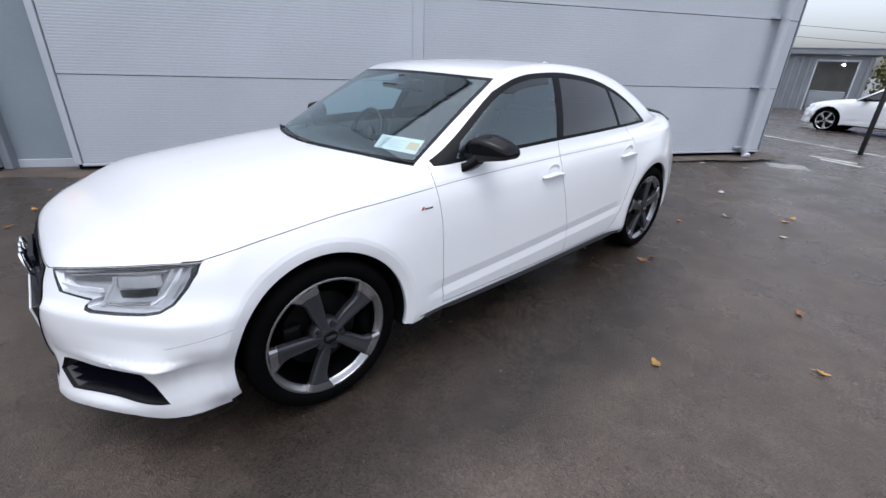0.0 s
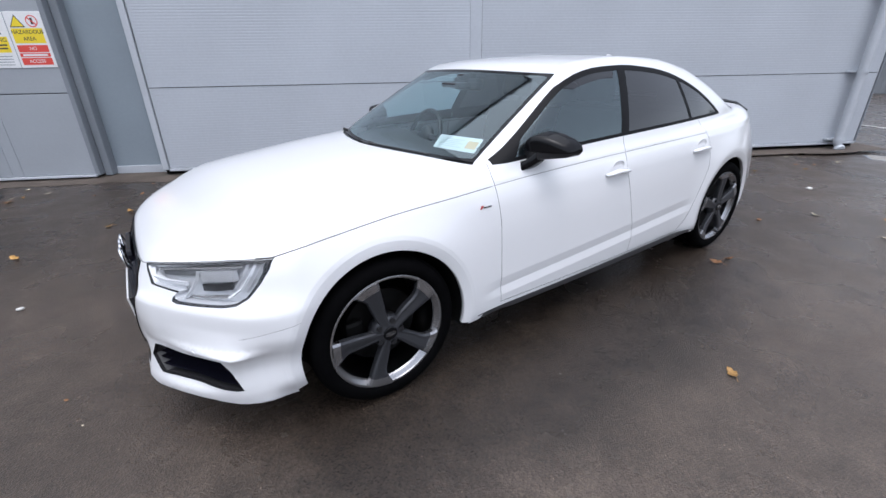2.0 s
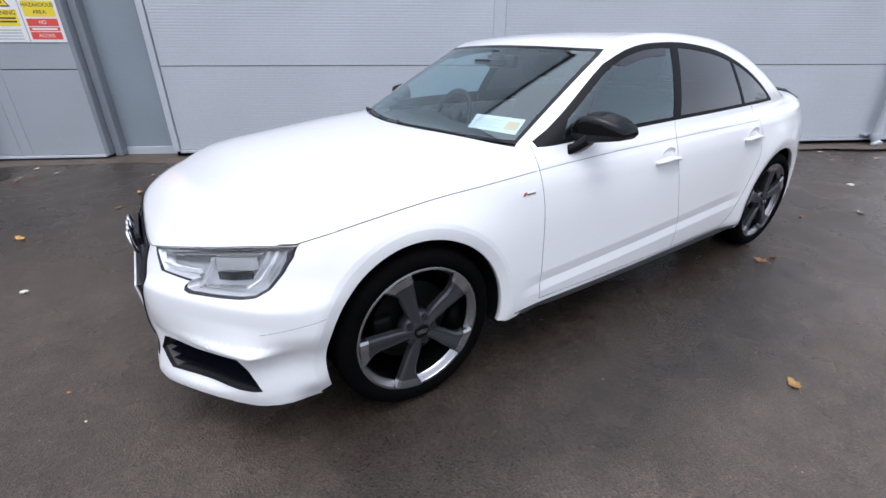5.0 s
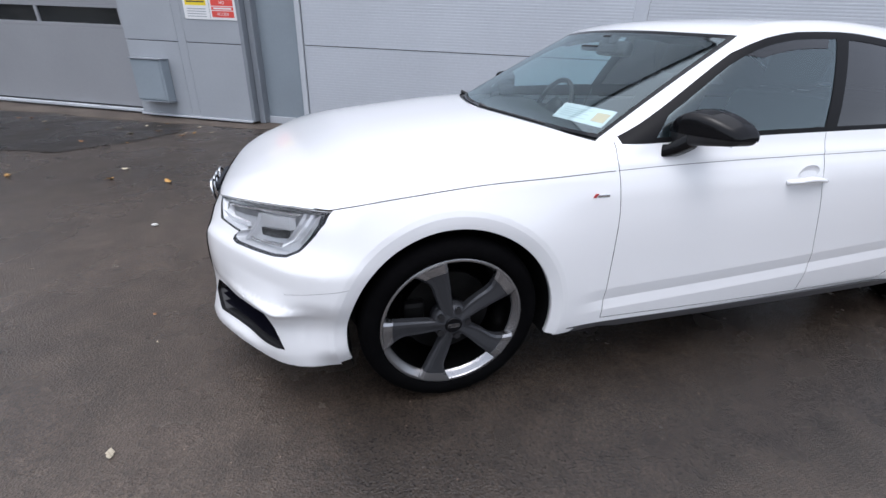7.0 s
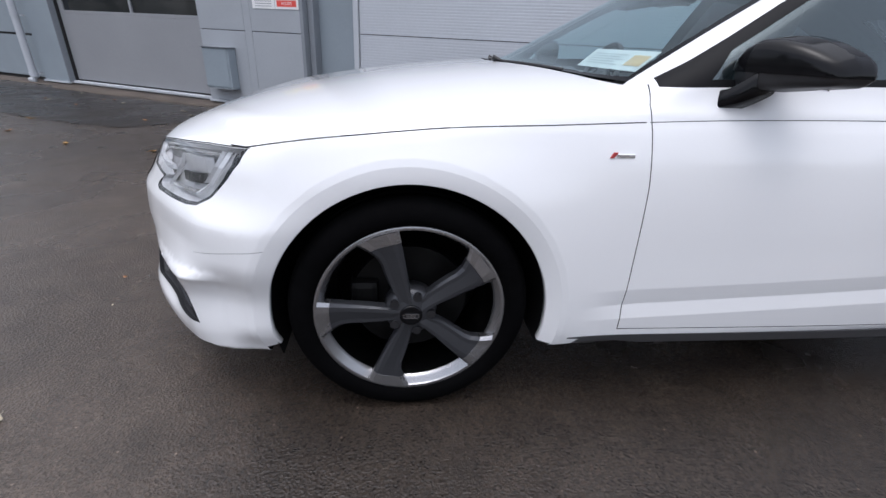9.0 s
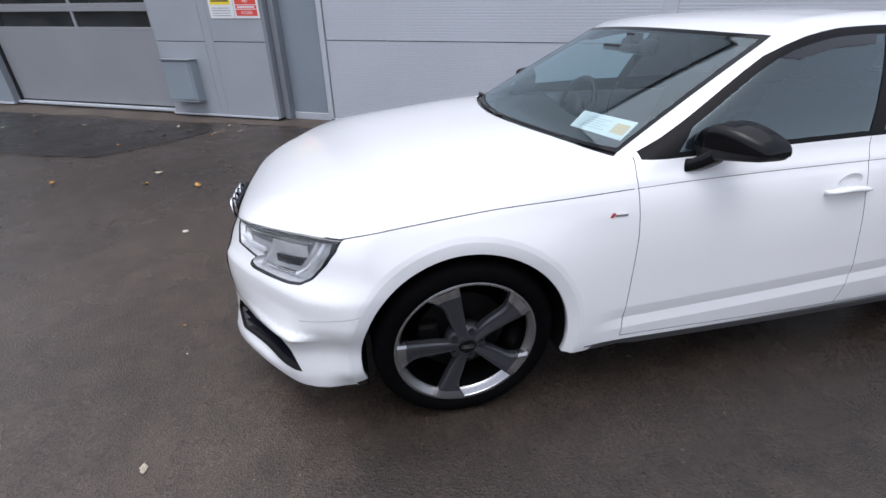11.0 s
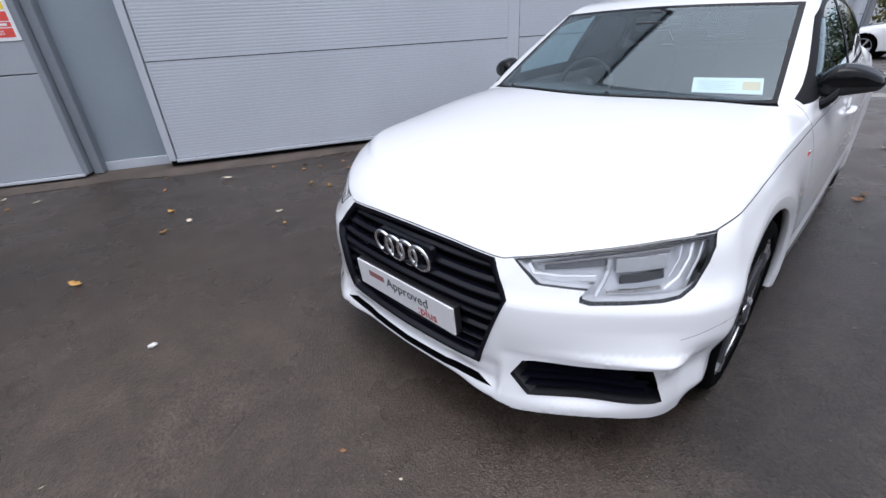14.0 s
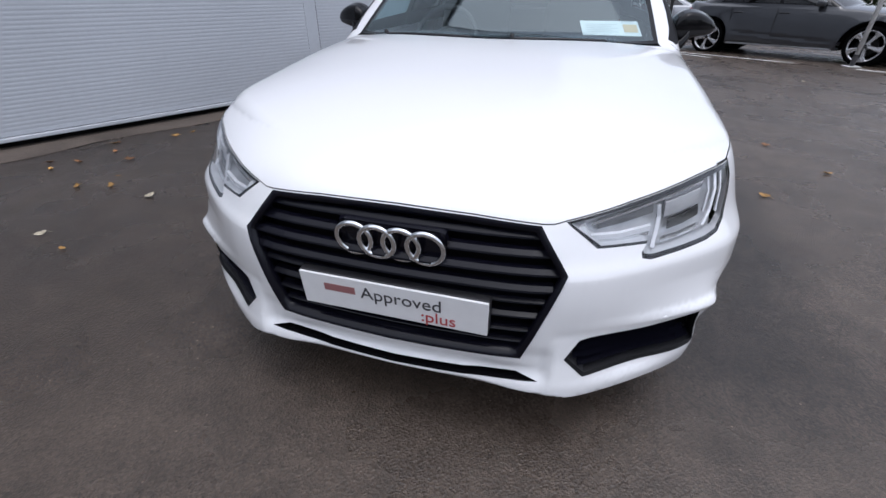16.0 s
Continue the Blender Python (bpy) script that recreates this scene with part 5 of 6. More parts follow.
# cabin, seen through the glass
dash_rows = []
for k in range(15):
    y = -.74 + 1.48 * k / 14
    bulge = .03 * math.exp(-((y - .36) / .2) ** 2)
    x = .47 + .30 * y * y
    dash_rows.append([(x, y, .905), (x + .14, y, .930 + bulge), (x + .33, y, .930 + bulge), (x + .40, y, .885), (x + .42, y, .60), (x, y, .60)])
part("dashboard", solid(dash_rows), DASH, car, "dark dashboard", False)


def cushion(x0, x1, y0, y1, z0, z1, lean, r):
    c = box(x0, x1, y0, y1, z0, z1, r, 3)
    c.transform(Matrix.Translation(((x0 + x1) / 2, 0, z0)) @ Matrix.Rotation(radians(lean), 4, "Y") @ Matrix.Translation((-(x0 + x1) / 2, 0, -z0)))
    return c


for y in (-.37, .37):
    seat = new("front_seat")
    seat.parent = car
    tagged(seat, "dark cloth front seat")
    part("base", cushion(1.15, 1.68, y - .25, y + .25, .42, .58, -6, .05), TRIM_CLOTH, seat, smooth=True)
    part("backrest", cushion(1.62, 1.76, y - .245, y + .245, .52, 1.10, 16, .05), TRIM_CLOTH, seat, smooth=True)
    part("headrest", cushion(1.80, 1.89, y - .13, y + .13, 1.12, 1.29, 10, .04), TRIM_CLOTH, seat, smooth=True)
bench = new("rear_seat")
bench.parent = car
tagged(bench, "dark cloth rear bench")
part("base", cushion(2.05, 2.55, -.62, .62, .42, .60, -6, .05), TRIM_CLOTH, bench, smooth=True)
part("backrest", cushion(2.52, 2.66, -.62, .62, .52, 1.02, 22, .05), TRIM_CLOTH, bench, smooth=True)
for y in (-.38, .38):
    part("headrest", cushion(2.74, 2.82, y - .12, y + .12, 1.04, 1.17, 14, .035), TRIM_CLOTH, bench, smooth=True)
part("parcel_shelf", box(2.75, 3.15, -.62, .62, .98, 1.0), TRIM_CLOTH, car)
part("cabin_floor", box(.5, 2.9, -.74, .74, .30, .34), TRIM_CLOTH, car)
wheel_m = Matrix.Translation((.985, .37, .90)) @ Matrix.Rotation(radians(-68), 4, "Y")
sw = new("steering_wheel")
sw.parent = car
sw.matrix_local = wheel_m
tagged(sw, "black steering wheel")
sec = [[((.178 + .015 * math.cos(b)) * math.cos(a), (.178 + .015 * math.cos(b)) * math.sin(a), .015 * math.sin(b)) for b in (2 * math.pi * k / 8 for k in range(8))] for a in (2 * math.pi * k / 40 for k in range(41))]
part("rim", band(sec, True), PLASTIC, sw, smooth=True)
part("boss", lathe([(0, -.03), (.07, -.03), (.075, .0), (.05, .02), (0, .022)], 24, "z"), PLASTIC, sw, smooth=True)
for a in (0, 90, 180):
    s = box(.05, .175, -.018, .018, -.012, .004, .004)
    s.transform(Matrix.Rotation(radians(a + 90), 4, "Z"))
    part("spoke", s, PLASTIC, sw)
mirror = new("rear_view_mirror")
mirror.parent = car
tagged(mirror, "black interior mirror and sensor housing")
part("housing", cushion(1.05, 1.10, -.125, .125, 1.215, 1.285, 12, .02), PLASTIC, mirror, smooth=True)
part("stem", box(1.02, 1.08, -.03, .03, 1.27, 1.31, .01, 2), PLASTIC, mirror)
part("sensor_cover", box(.93, 1.05, -.07, .07, 1.235, 1.262, .01, 2), PLASTIC, mirror)
bm.free()

# a printed price sheet lies on the dashboard behind the glass
sheet = thing("price_sheet", "white printed sheet lying behind the windscreen on the dashboard", "paper")
corners = [(.548, -.390, .994), (.618, -.366, 1.046), (.694, -.622, 1.044), (.614, -.647, .990)]
bm = bmesh.new()
vs = [bm.verts.new((x + .012, y, z - .010)) for x, y, z in corners]
vs += [bm.verts.new((v.co.x, v.co.y, v.co.z - .0015)) for v in vs[:4]]
for q in ((0, 1, 2, 3), (7, 6, 5, 4), (0, 4, 5, 1), (1, 5, 6, 2), (2, 6, 7, 3), (3, 7, 4, 0)):
    bm.faces.new([vs[k] for k in q])
bmesh.ops.recalc_face_normals(bm, faces=bm.faces[:])
part("paper", bm, PAPER, sheet)


def on_sheet(u0, u1, v0, v1, mat, name, lift=.001):
    a, b, c, d = [Vector((x + .012, y, z - .010)) for x, y, z in corners]
    n = (b - a).cross(d - a).normalized()
    n = n if n.z > 0 else -n
    bmq = bmesh.new()
    vs = [bmq.verts.new((a.lerp(d, u)).lerp(b.lerp(c, u), v) + n * lift) for u, v in ((u0, v0), (u1, v0), (u1, v1), (u0, v1))]
    bmq.faces.new(vs)
    part(name, bmq, mat, sheet)


for k in range(5):
    on_sheet(.08, .62 - .1 * (k % 2), .2 + .13 * k, .24 + .13 * k, PAPER_PRINT, "text_bar")
on_sheet(.72, .96, .22, .75, PAPER_TINT, "printed_block", .0012)


# ---- parked cars ----
HATCH_ROOF = curve((.2, .36, .46, .8, 1.09, 1.22, 1.42, 1.75, 2.15, 2.6, 3.0, 3.3, 3.5, 3.62), (.86, .935, 1.0, 1.20, 1.37, 1.41, 1.44, 1.455, 1.45, 1.42, 1.36, 1.22, 1.06, .93))


def hatch_body(x, y, z):
    return body(x, y, z * .985, HATCH_ROOF)


def parked_car(name, label, at, heading, paint, field, rim, length=1.0, group="parked cars"):
    """A parked car at its front axle, nose along its heading; plainer than the saloon in front."""
    c = thing(name, label, "car", None, group)
    bm2, lay2 = shell(field, .034, False)
    bm2.faces.index_update(), bm2.verts.index_update()

    def pick(*labels, sg=0):
        return [f for f in bm2.faces if f[lay2] in labels and (not sg or f.calc_center_median().y * sg > 0)]

    piece("body", bm2, pick(0), paint, c, field)
    piece("windscreen", bm2, pick(SCREEN, FRIT), GLASS_DARK, c, field, "dark windscreen", .001)
    piece("rear_window", bm2, pick(REAR_SCREEN), GLASS_DARK, c, field, "dark rear window", .001)
    piece("underbody", bm2, pick(FLOOR_PAN), UNDER, c, field)
    for sg in (-1, 1):
        piece("front_door_glass", bm2, pick(GLASS_A, VISOR, sg=sg), GLASS_DARK, c, field, "dark side glass", .002)
        piece("rear_door_glass", bm2, pick(GLASS_B, sg=sg), GLASS_DARK, c, field, "dark side glass", .002)
        piece("quarter_glass", bm2, pick(GLASS_C, sg=sg), GLASS_DARK, c, field, "dark side glass", .002)
        piece("window_trim", bm2, pick(TRIM, sg=sg), GLOSS_BLACK, c, field)
        piece("side_skirt", bm2, pick(SILL, sg=sg), FLASH if paint is DARK_PAINT else SKIRT, c, field, "sill strip")
        piece("tail_lamp", bm2, pick(TAIL_LAMP, sg=sg), TAIL_RED, c, field, "red tail lamp")
        piece("headlamp", bm2, pick(LAMP, sg=sg), LAMP_SILVER, c, field, "clear headlamp")
        mirror_shell = box(.82, .95, sg * .90 - .09, sg * .90 + .09, .96, 1.06, .03, 2)
        part("door_mirror", mirror_shell, paint if paint is not WHITE else GLOSS_BLACK, c, smooth=True)
        for x in (1.45, 2.30):
            yy = side_y(field, x, .84)
            part("door_handle", box(x - .09, x + .09, sg * yy - .02, sg * yy + .02, .825, .85, .006), paint if paint is WHITE else PLASTIC, c)
            seam = box(x + .115, x + .121, sg * side_y(field, x, .6) - .006, sg * side_y(field, x, .6) + .006, .35, .93)
            part("door_gap", seam, SHADOW_GAP, c)
    part("bumper_insert", box(3.70, 3.77, -.60, .60, .30, .42, .01), PLASTIC, c, "black bumper insert")
    part("cabin_block", box(.8, 3.0, -.60, .60, .3, .98), TRIM_CLOTH, c)
    for x in (0, 2.82):
        for sg in (-1, 1):
            rows = []
            for i in range(25):
                a = math.pi * (-.085 + 1.17 * i / 24)
                rows.append([(x + .378 * math.cos(a), sg * yy, .335 + .378 * math.sin(a)) for yy in (.88, .68, .50)])
            part("arch_liner", band(rows), UNDER, c, smooth=True)
            disc = bmesh.new()
            disc.faces.new([disc.verts.new((x + .385 * math.cos(math.pi * k / 12), sg * .50, .335 + .385 * math.sin(math.pi * k / 12))) for k in range(24)])
            part("arch_wall", disc, UNDER, c)
            add_wheel(c, x, sg, 10 if x else 25, rim, rim)
    bm2.free()
    gx0, gy0 = at
    d = math.atan2(heading[1], heading[0])
    pitch = math.degrees(math.atan(.033)) * math.cos(d)
    c.matrix_world = pose(gx0, gy0, ground_z(gx0)) @ Matrix.Rotation(d + math.pi, 4, "Z") @ Matrix.Rotation(radians(-pitch), 4, "Y") @ Matrix.Diagonal((length, 1, 1, 1))
    return c


DARK_PAINT = material("dark_grey_metallic_paint", (.024, .026, .031), .3, metal=.25, coat=1.0, grain=.05, grain_scale=300)
BLUE_PAINT = material("blue_car_paint", (.02, .055, .22), .3, coat=.8, grain=.03)
SILVER_PAINT = material("silver_car_paint", (.30, .31, .33), .3, metal=.5, coat=.8, grain=.03)
RIM_SILVER = material("bright_silver_alloy", (.55, .55, .56), .25, metal=.8)
dark = parked_car("saloon_car", "dark grey saloon car with silver wheels in a parking bay", (9.36, -5.93), (-.605, -.796), DARK_PAINT, body, RIM_SILVER)
hatch = parked_car("hatchback_car", "white hatchback car parked across the yard", (18.6, .04), (.22, .976), WHITE, hatch_body, RIM_SILVER, .94)
for at, head, name, label, src in (((24.7, .45), (.22, .976), "saloon_car", "blue car in the far parking row", BLUE_PAINT), ((24.8, -2.3), (.22, .976), "saloon_car", "silver car in the far parking row", SILVER_PAINT),
                                   ((25.2, -5.6), (.22, .976), "saloon_car", "silver car in the far parking row", SILVER_PAINT), ((16.2, -4.3), (.22, .976), "saloon_car", "silver car in the middle parking row", SILVER_PAINT)):
    d = math.atan2(head[1], head[0])
    k = copy_thing(dark, pose(at[0], at[1], ground_z(at[0])) @ Matrix.Rotation(d + math.pi, 4, "Z"))
    k.name = name
    tagged(k, label)
    for o in k.children_recursive:
        if o.name.startswith(("body", "door_mirror")) and o.type == "MESH":
            o.data = o.data.copy()
            o.data.materials.clear()
            o.data.materials.append(src)

# ---- posts by the bays ----
POST = material("dark_post_steel", (.045, .045, .047), .5, grain=.2, stain=.2, stain_scale=6)
POST_PALE = material("pale_post_steel", (.50, .50, .49), .5, grain=.1, stain=.2, stain_scale=6)


def post(x, y, h, r, mat, label):
    p = thing("post", label, "post", pose(x, y, ground_z(x)), "car park posts")
    part("pole", lathe([(0, h + .01), (r * .8, h + .008), (r, h), (r, -.05), (0, -.05)], 16, "z"), mat, p, smooth=True)
    part("base_plate", box(-.11, .11, -.11, .11, -.02, .012, .003), mat, p)
    return p


post(11.35, -1.38, 2.1, .042, POST, "dark slim steel post standing in the asphalt")
post(12.0, -2.52, 2.1, .042, POST, "dark slim steel post behind the parked saloon")
p = post(8.42, -5.21, 2.2, .035, POST_PALE, "pale slim steel post with a dark foot beside the parked saloon")
part("foot_sleeve", lathe([(.036, .0), (.041, .0), (.041, .20), (.036, .205)], 16, "z"), POST, p, "dark foot sleeve")

# ---- clad building across the yard ----
SHEET = material("grey_profiled_sheet", (.22, .235, .25), .5, grain=.05, stain=.1)
INSIDE = material("dim_workshop_wall", (.34, .335, .32), .8, grain=.15, stain=.25, stain_scale=.6)
TUBE = material("tube_lamp", (1, 1, 1), .4, emit=140)
shed = thing("workshop_building", "grey metal-clad workshop with an open doorway", "building", pose(36.0, 1.47, -1.2, 0, 0, 9) @ Matrix.Diagonal((1, 1, 1.16, 1)))
part("wall", box(0, .2, 0, .62, -1, 3.0), SHEET, shed)
part("wall", box(0, .2, 2.62, 14, -1, 3.0), SHEET, shed)
part("lintel", box(0, .2, .60, 2.64, 2.72, 3.0), SHEET, shed)
part("roof", box(-.35, 9, -.35, 14, 3.01, 3.28, .03), SHEET, shed, "grey flat roof with a deep fascia")
part("roof_trim", box(-.38, 9, -.38, 14, 3.281, 3.34, .01), STEEL_DARK, shed, "dark roof edge")
part("side_wall", box(.2, 9, .0, .2, -1, 3.0), SHEET, shed)
part("back_wall", box(9, 9.2, 0, 14, -1, 3.0), INSIDE, shed)
part("floor", box(.2, 9, .2, 13.8, -.1, .02), INSIDE, shed)
part("inner_wall", box(.2, 9, 4.6, 4.7, 0, 3.0), INSIDE, shed)
part("frame", box(-.03, .22, .58, .66, 0, 2.74), FLASH, shed, "pale door frame")
part("frame", box(-.03, .22, 2.58, 2.66, 0, 2.74), FLASH, shed, "pale door frame")
part("frame", box(-.03, .22, .58, 2.66, 2.70, 2.78), FLASH, shed, "pale door frame")
part("tube_lamp", box(2.6, 3.9, 1.2, 1.32, 2.56, 2.60), TUBE, shed, "white glowing tube lamp")
part("shelf", box(5.6, 6.4, .6, 2.6, 0, 1.1, .02), STEEL_DARK, shed, "dark workshop shelf")
for k in range(26):
    y = .05 + .40 * k
    if .35 < y < 2.7:
        continue
    part("rib", box(-.07, .0, y, y + .17, -1, 2.98, .01), SHEET, shed)
for z in np.arange(.3, 2.9, .42):
    part("sheet_joint", box(-.012, .0, 2.70, 13.9, float(z), float(z) + .025), STEEL_DARK, shed)
    part("sheet_joint", box(-.012, .0, .02, .56, float(z), float(z) + .025), STEEL_DARK, shed)

# ---- trees ----
BARK = material("dark_bark", (.05, .04, .03), .85, grain=.3, grain_scale=30, bump=.6, bump_scale=40)


def leaf_material(name, a, b):
    m = material(name, a, .6)
    n, l = m.node_tree.nodes, m.node_tree.links
    mix = n.new("ShaderNodeMix")
    mix.data_type = "RGBA"
    mix.inputs["A"].default_value, mix.inputs["B"].default_value = (*a, 1), (*b, 1)
    l.new(n.new("ShaderNodeNewGeometry").outputs["Random Per Island"], mix.inputs["Factor"])
    l.new(mix.outputs["Result"], n["Principled BSDF"].inputs["Base Color"])
    return m


LEAF_DARK = leaf_material("dark_green_leaves", (.018, .030, .012), (.045, .065, .022))
LEAF_GOLD = leaf_material("yellowing_leaves", (.09, .12, .03), (.28, .24, .05))


def tree(x, y, h, w, mat, seed, label):
    """A tapered trunk with limbs and an uneven crown of many small leaves."""
    rng = np.random.default_rng(seed)
    t = thing("tree", label, "tree", pose(x, y, ground_z(min(x, 60))), "far trees")
    trunk = tube([(0, 0, -.2), (.05, .03, h * .25), (-.04, .08, h * .5), (.03, 0, h * .75)], [.20, .16, .11, .05], 10)
    limbs, tips = [], []
    for k in range(9):
        a, z0 = rng.uniform(0, 2 * math.pi), h * rng.uniform(.25, .65)
        r = w * rng.uniform(.45, .95)
        tip = (r * math.cos(a), r * math.sin(a), z0 + h * rng.uniform(.08, .3))
        tube([(0, 0, z0), (tip[0] * .5, tip[1] * .5, z0 * .6 + tip[2] * .4), tip], [.07, .05, .02], 6, trunk)
        tips.append(tip)
    part("trunk", trunk, BARK, t, smooth=True)
    centres = np.array(tips + [(0, 0, h * .8), (0, 0, h * .95), (w * .3, 0, h * .6), (-w * .3, w * .2, h * .62), (0, -w * .4, h * .4), (0, w * .5, h * .35)])
    n = 2600
    c = centres[rng.integers(0, len(centres), n)] + rng.normal(0, 1, (n, 3)) * np.array([w * .22, w * .22, h * .085])
    s = rng.uniform(.09, .20, n)[:, None]
    d1, d2 = rng.normal(0, 1, (n, 3)), rng.normal(0, 1, (n, 3))
    d1 /= np.linalg.norm(d1, axis=1, keepdims=True)
    d2 = np.cross(d1, d2)
    d2 /= np.linalg.norm(d2, axis=1, keepdims=True)
    v = np.stack([c - d1 * s, c + d2 * s * .6, c + d1 * s, c - d2 * s * .6], 1).reshape(-1, 3)
    me = bpy.data.meshes.new("crown")
    me.from_pydata(v.tolist(), [], np.arange(4 * n).reshape(-1, 4).tolist())
    ob = finish("crown", me, mat)
    ob.parent = t
    return t


for k, (x, y, h, w, gold) in enumerate(((44, -.1, 4.9, 2.5, 1), (43, -4.5, 6.5, 3.6, 0), (44, -9, 7.5, 4.0, 0), (42, -13.5, 7.0, 4.0, 0), (43, -18.5, 8.0, 4.4, 0), (41, -24, 7.5, 4.4, 0), (38, -30, 8.0, 4.6, 0), (34, -36, 8.0, 4.6, 0))):
    tree(x, y, h, w, LEAF_GOLD if gold else LEAF_DARK, 11 + k, "yellowing tree beyond the workshop" if gold else "dark green tree behind the parked cars")


# a clipped dark hedge closes the far side of the yard
def hedge(x0, y0, x1, y1, h, n, seed, label):
    rng = np.random.default_rng(seed)
    u = rng.uniform(0, 1, n)
    c = np.stack([x0 + (x1 - x0) * u + rng.normal(0, .5, n), y0 + (y1 - y0) * u + rng.normal(0, .5, n), rng.uniform(-.2, 1, n) * h * (1 + .12 * np.sin(u * 60))], 1)
    c[:, 2] += np.array([ground_z(min(max(a, -50), 60)) if a > 5 else 0 for a in c[:, 0]])
    s = rng.uniform(.14, .30, n)[:, None]
    d1, d2 = rng.normal(0, 1, (n, 3)), rng.normal(0, 1, (n, 3))
    d1 /= np.linalg.norm(d1, axis=1, keepdims=True)
    d2 = np.cross(d1, d2)
    d2 /= np.linalg.norm(d2, axis=1, keepdims=True)
    v = np.stack([c - d1 * s, c + d2 * s * .6, c + d1 * s, c - d2 * s * .6], 1).reshape(-1, 3)
    me = bpy.data.meshes.new("hedge")
    me.from_pydata(v.tolist(), [], np.arange(4 * n).reshape(-1, 4).tolist())
    return tagged(finish("hedge", me, LEAF_DARK), label, "hedge", kind="stuff")


hedge(40, 0, 30, -42, 3.2, 9000, 5, "dense dark green hedge behind the parked cars")

# unseen trees and hedges, added to block low sky light and darken reflections
hedge(-30, -24, 36, -34, 2.4, 9000, 6, "unseen low dark green hedge, added to block low sky light")
hedge(-26, -26, -24, 22, 4.5, 6000, 7, "unseen tall dark green hedge, added to block low sky light")
for k, (x, y, h, w) in enumerate(((-20, -27, 5.5, 3), (-11, -28, 5.0, 3), (7, -30, 5.5, 3.2), (26, -34, 6, 3.4), (-27, -14, 9, 5), (-27, -4, 8.5, 4.6), (-27, 7, 9, 5))):
    tree(x, y, h, w, LEAF_DARK, 40 + k, "unseen dark green tree, added to block low sky light")

# overhead wires beyond the workshop
WIRE = material("grey_wire", (.25, .26, .27), .6)
line_of_wires = thing("overhead_line", "thin grey overhead wires on poles against the pale sky", "overhead wires")
for za, zb in ((5.05, 4.38), (4.15, 3.56)):
    line = [(52, 26 - 3.0 * k, zb + (za - zb) / 5.9 * (26 - 3.0 * k - 3.1)) for k in range(13)]
    part("wire", tube(line, .028, 6), WIRE, line_of_wires, smooth=True)
for y, top in ((26, 8.0), (-10, 3.6)):
    part("pole", tube([(52.1, y, ground_z(52) - .3), (52.1, y, top)], .09, 10), BARK, line_of_wires, "dark wooden pole")


# ---- fallen leaves and chips on the asphalt ----
LEAF_MATS = [material("fallen_leaf_" + n, c, .55, grain=.3, grain_scale=90, piece=.25) for n, c in (("ochre", (.36, .20, .055)), ("brown", (.25, .12, .05)), ("pale", (.50, .44, .33)))]


def leaf_mesh(k):
    """A small curled leaf with a raised midrib and a stalk."""
    bm = bmesh.new()
    rng = random.Random(k)
    left, mid, right = [], [], []
    n = 8
    for i in range(n + 1):
        t = i / n
        w = .019 * math.sin(math.pi * t ** .8) ** .8 * (1 + .25 * math.sin(t * 17 + k))
        curl = .014 * (t - .5) ** 2 * 4 + rng.uniform(0, .003)
        x = -.035 + .07 * t
        left.append(bm.verts.new((x, w, curl + .006 * (w / .019))))
        mid.append(bm.verts.new((x, 0, curl)))
        right.append(bm.verts.new((x, -w, curl + .009 * (w / .019))))
    for i in range(n):
        bm.faces.new((mid[i], mid[i + 1], left[i + 1], left[i]))
        bm.faces.new((right[i], right[i + 1], mid[i + 1], mid[i]))
    bmesh.ops.remove_doubles(bm, verts=bm.verts[:], dist=1e-5)
    bmesh.ops.solidify(bm, geom=bm.faces[:], thickness=.0008)
    tube([(-.034, 0, .010), (-.047, .003, .006), (-.058, .004, .003)], .0011, 5, bm)
    me = bpy.data.meshes.new("leaf")
    bm.to_mesh(me), bm.free()
    me.materials.append(LEAF_MATS[k % 3])
    me.shade_smooth()
    return me


LEAVES = [leaf_mesh(k) for k in range(6)]
NAMES = ("yellow-brown curled fallen leaf on the asphalt", "dark brown fallen leaf on the asphalt", "pale tan fallen leaf on the asphalt")
rng = random.Random(4)


def drop(x, y, k, size=1.0):
    ob = new("fallen_leaf", LEAVES[k % 6])
    z = ground_z(x) if x > 5 else 0.0
    ob.matrix_world = pose(x, y, z + .002, rng.uniform(-12, 12), rng.uniform(-8, 8), rng.uniform(0, 360)) @ Matrix.Diagonal((size, size, size, 1))
    return tagged(ob, NAMES[k % 3], "leaf", "fallen leaves")


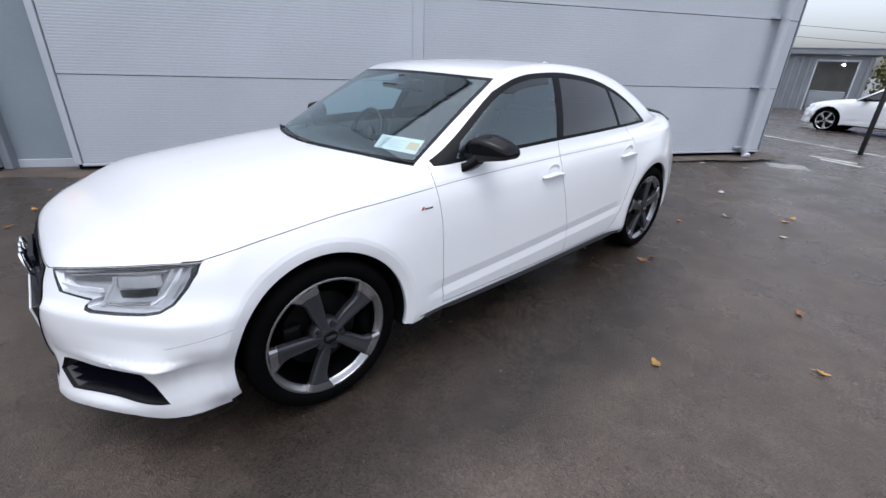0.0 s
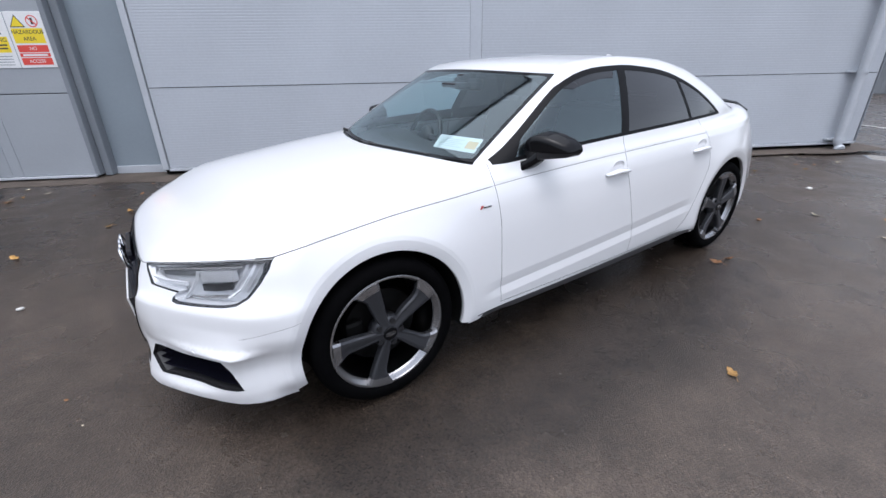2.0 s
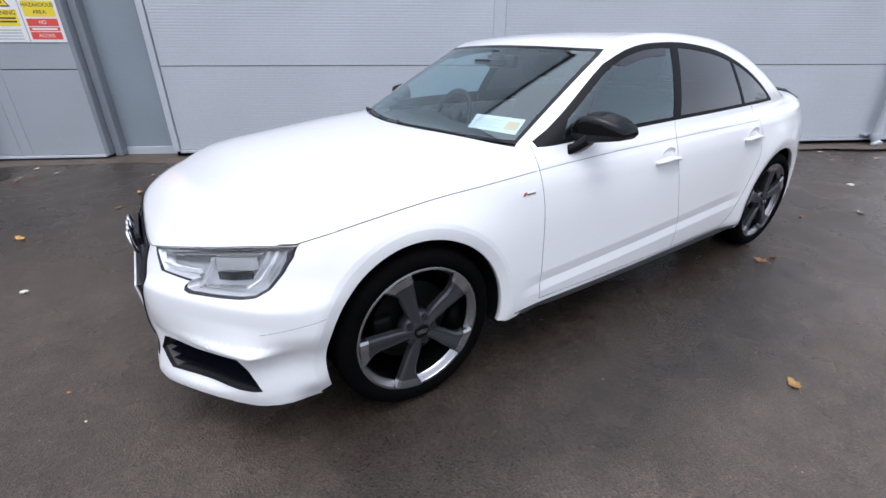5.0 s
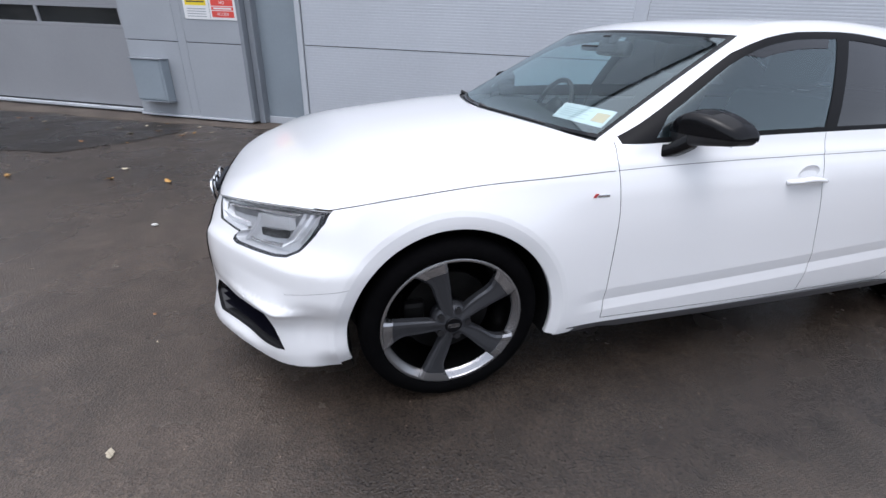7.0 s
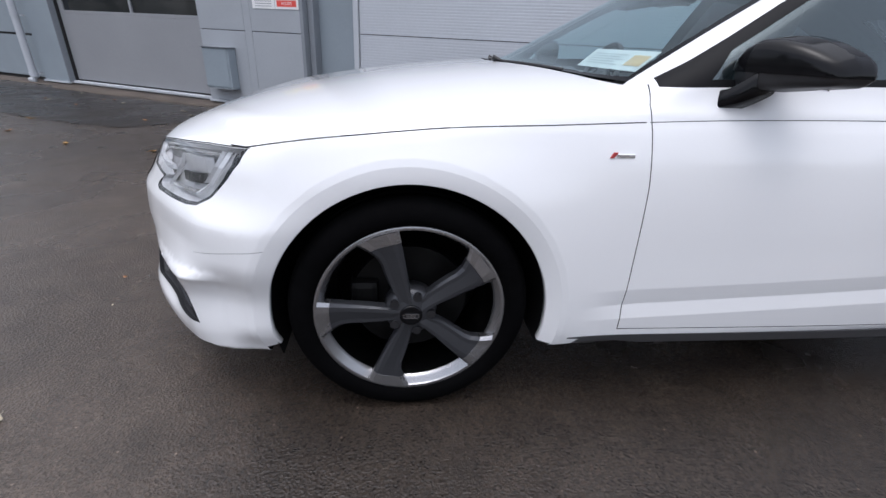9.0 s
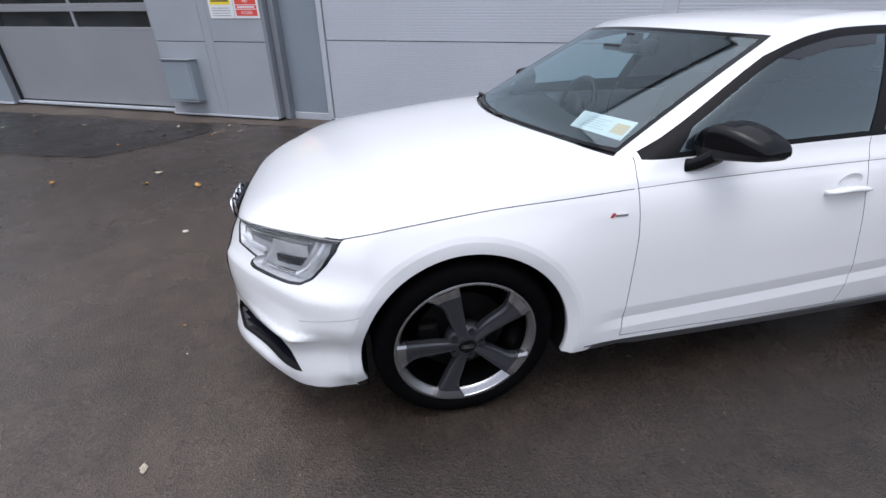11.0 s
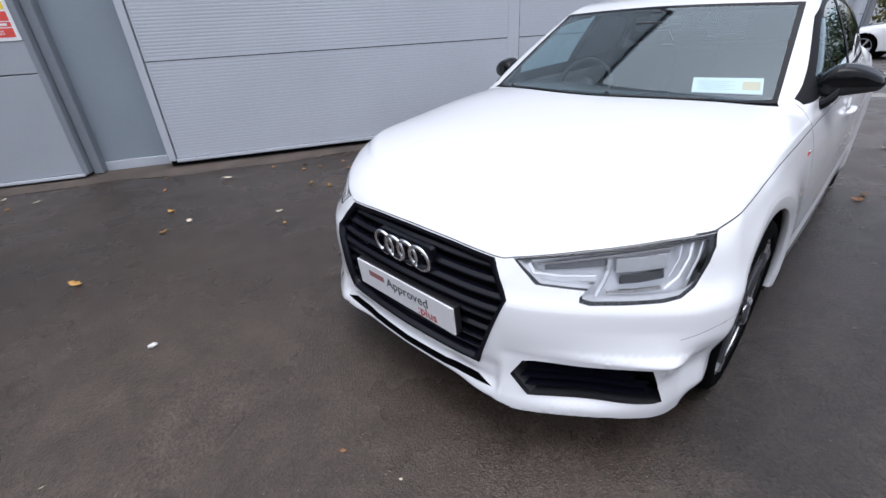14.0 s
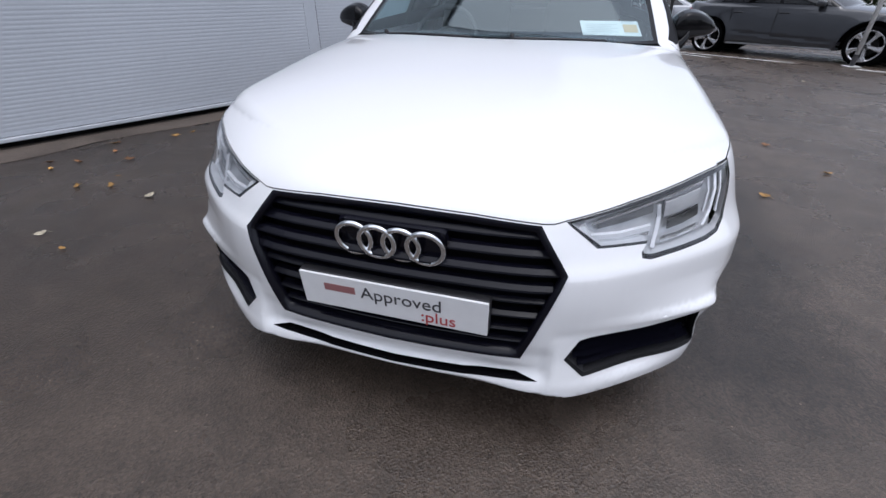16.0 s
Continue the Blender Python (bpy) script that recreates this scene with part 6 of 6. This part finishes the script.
PLACES = [(1.38, -1.70), (1.97, -2.29), (2.57, -1.06), (2.71, -1.09), (4.65, -1.55), (4.11, -1.65), (4.33, -1.11), (2.59, -2.07), (-.95, 3.02), (-1.72, 2.16), 
          (-2.20, 2.64), (-2.42, 4.52), (3.78, -.86), (-2.22, 2.33), (-.91, 2.67), (-4.22, 3.78), (-3.92, 3.05), (-3.08, 2.54), (.22, 3.54), (-.26, 3.58),
          (.56, 3.14), (.72, 2.82), (.20, 2.70), (.22, 2.12), (-.34, 2.27), (4.84, -1.57), (.28, 2.50), (1.3, 2.96), (6.22, -3.66), (-2.06, 4.19), (-3.05, 3.93), (-1.12, 2.60)]
for i, (x, y) in enumerate(PLACES):
    drop(x, y, (i * 5 + i // 3) % 6 if i not in (0, 1, 15, 25) else 0, rng.uniform(.95, 1.3))
for x, y in ((-5.13, 6.05), (-5.09, 6.19), (-3.99, 5.27), (-2.64, 4.86), (-2.39, 4.56), (-1.96, 4.73), (-1.74, 4.37), (-2.04, 4.21), (-2.92, 4.72), (-2.68, 4.38), (-5.05, 5.36)):
    drop(x, y, 2, rng.uniform(.8, 1.1))
for i, (x, y) in enumerate(((-0.42, 2.01), (-2.05, 4.37), (-2.55, 3.83), (-1.15, -0.88))):
    drop(x, y, (0, 2, 0, 2)[i % 4], .6)
drop(-1.24, -.05, 1, .35)
drop(-1.17, -.28, 2, .2)
drop(-2.02, .58, 2, .25)
for i in range(46):
    s, d = rng.uniform(-6.5, 9.5), -.25 - abs(rng.gauss(0, .55))
    p = WALL @ Vector((s, d, 0))
    if -.95 < p.y < .95 and -1 < p.x < 3.95:
        continue
    drop(p.x, p.y, rng.randrange(6), rng.uniform(.5, .95))

CHIP = material("pale_stone_chip", (.62, .61, .58), .7, grain=.15, grain_scale=120)


def chip_mesh(k):
    bm = bmesh.new()
    bmesh.ops.create_icosphere(bm, subdivisions=1, radius=.018)
    r = random.Random(k)
    for v in bm.verts:
        v.co = Vector((v.co.x * r.uniform(.7, 1.3), v.co.y * r.uniform(.5, .9), (v.co.z + .018) * .45))
    me = bpy.data.meshes.new("chip")
    bm.to_mesh(me), bm.free()
    me.materials.append(CHIP)
    return me


CHIPS = [chip_mesh(k) for k in range(3)]
for i, (x, y, s) in enumerate(((-1.55, 1.12, 1.3), (-1.03, -1.16, 1.0), (5.3, -.75, 2.0))):
    ob = new("stone_chip", CHIPS[i % 3])
    ob.matrix_world = pose(x, y, 0, 0, 0, 50 * i) @ Matrix.Diagonal((s, s, s, 1))
    tagged(ob, "small pale stone chip on the asphalt", "stone", "stone chips")
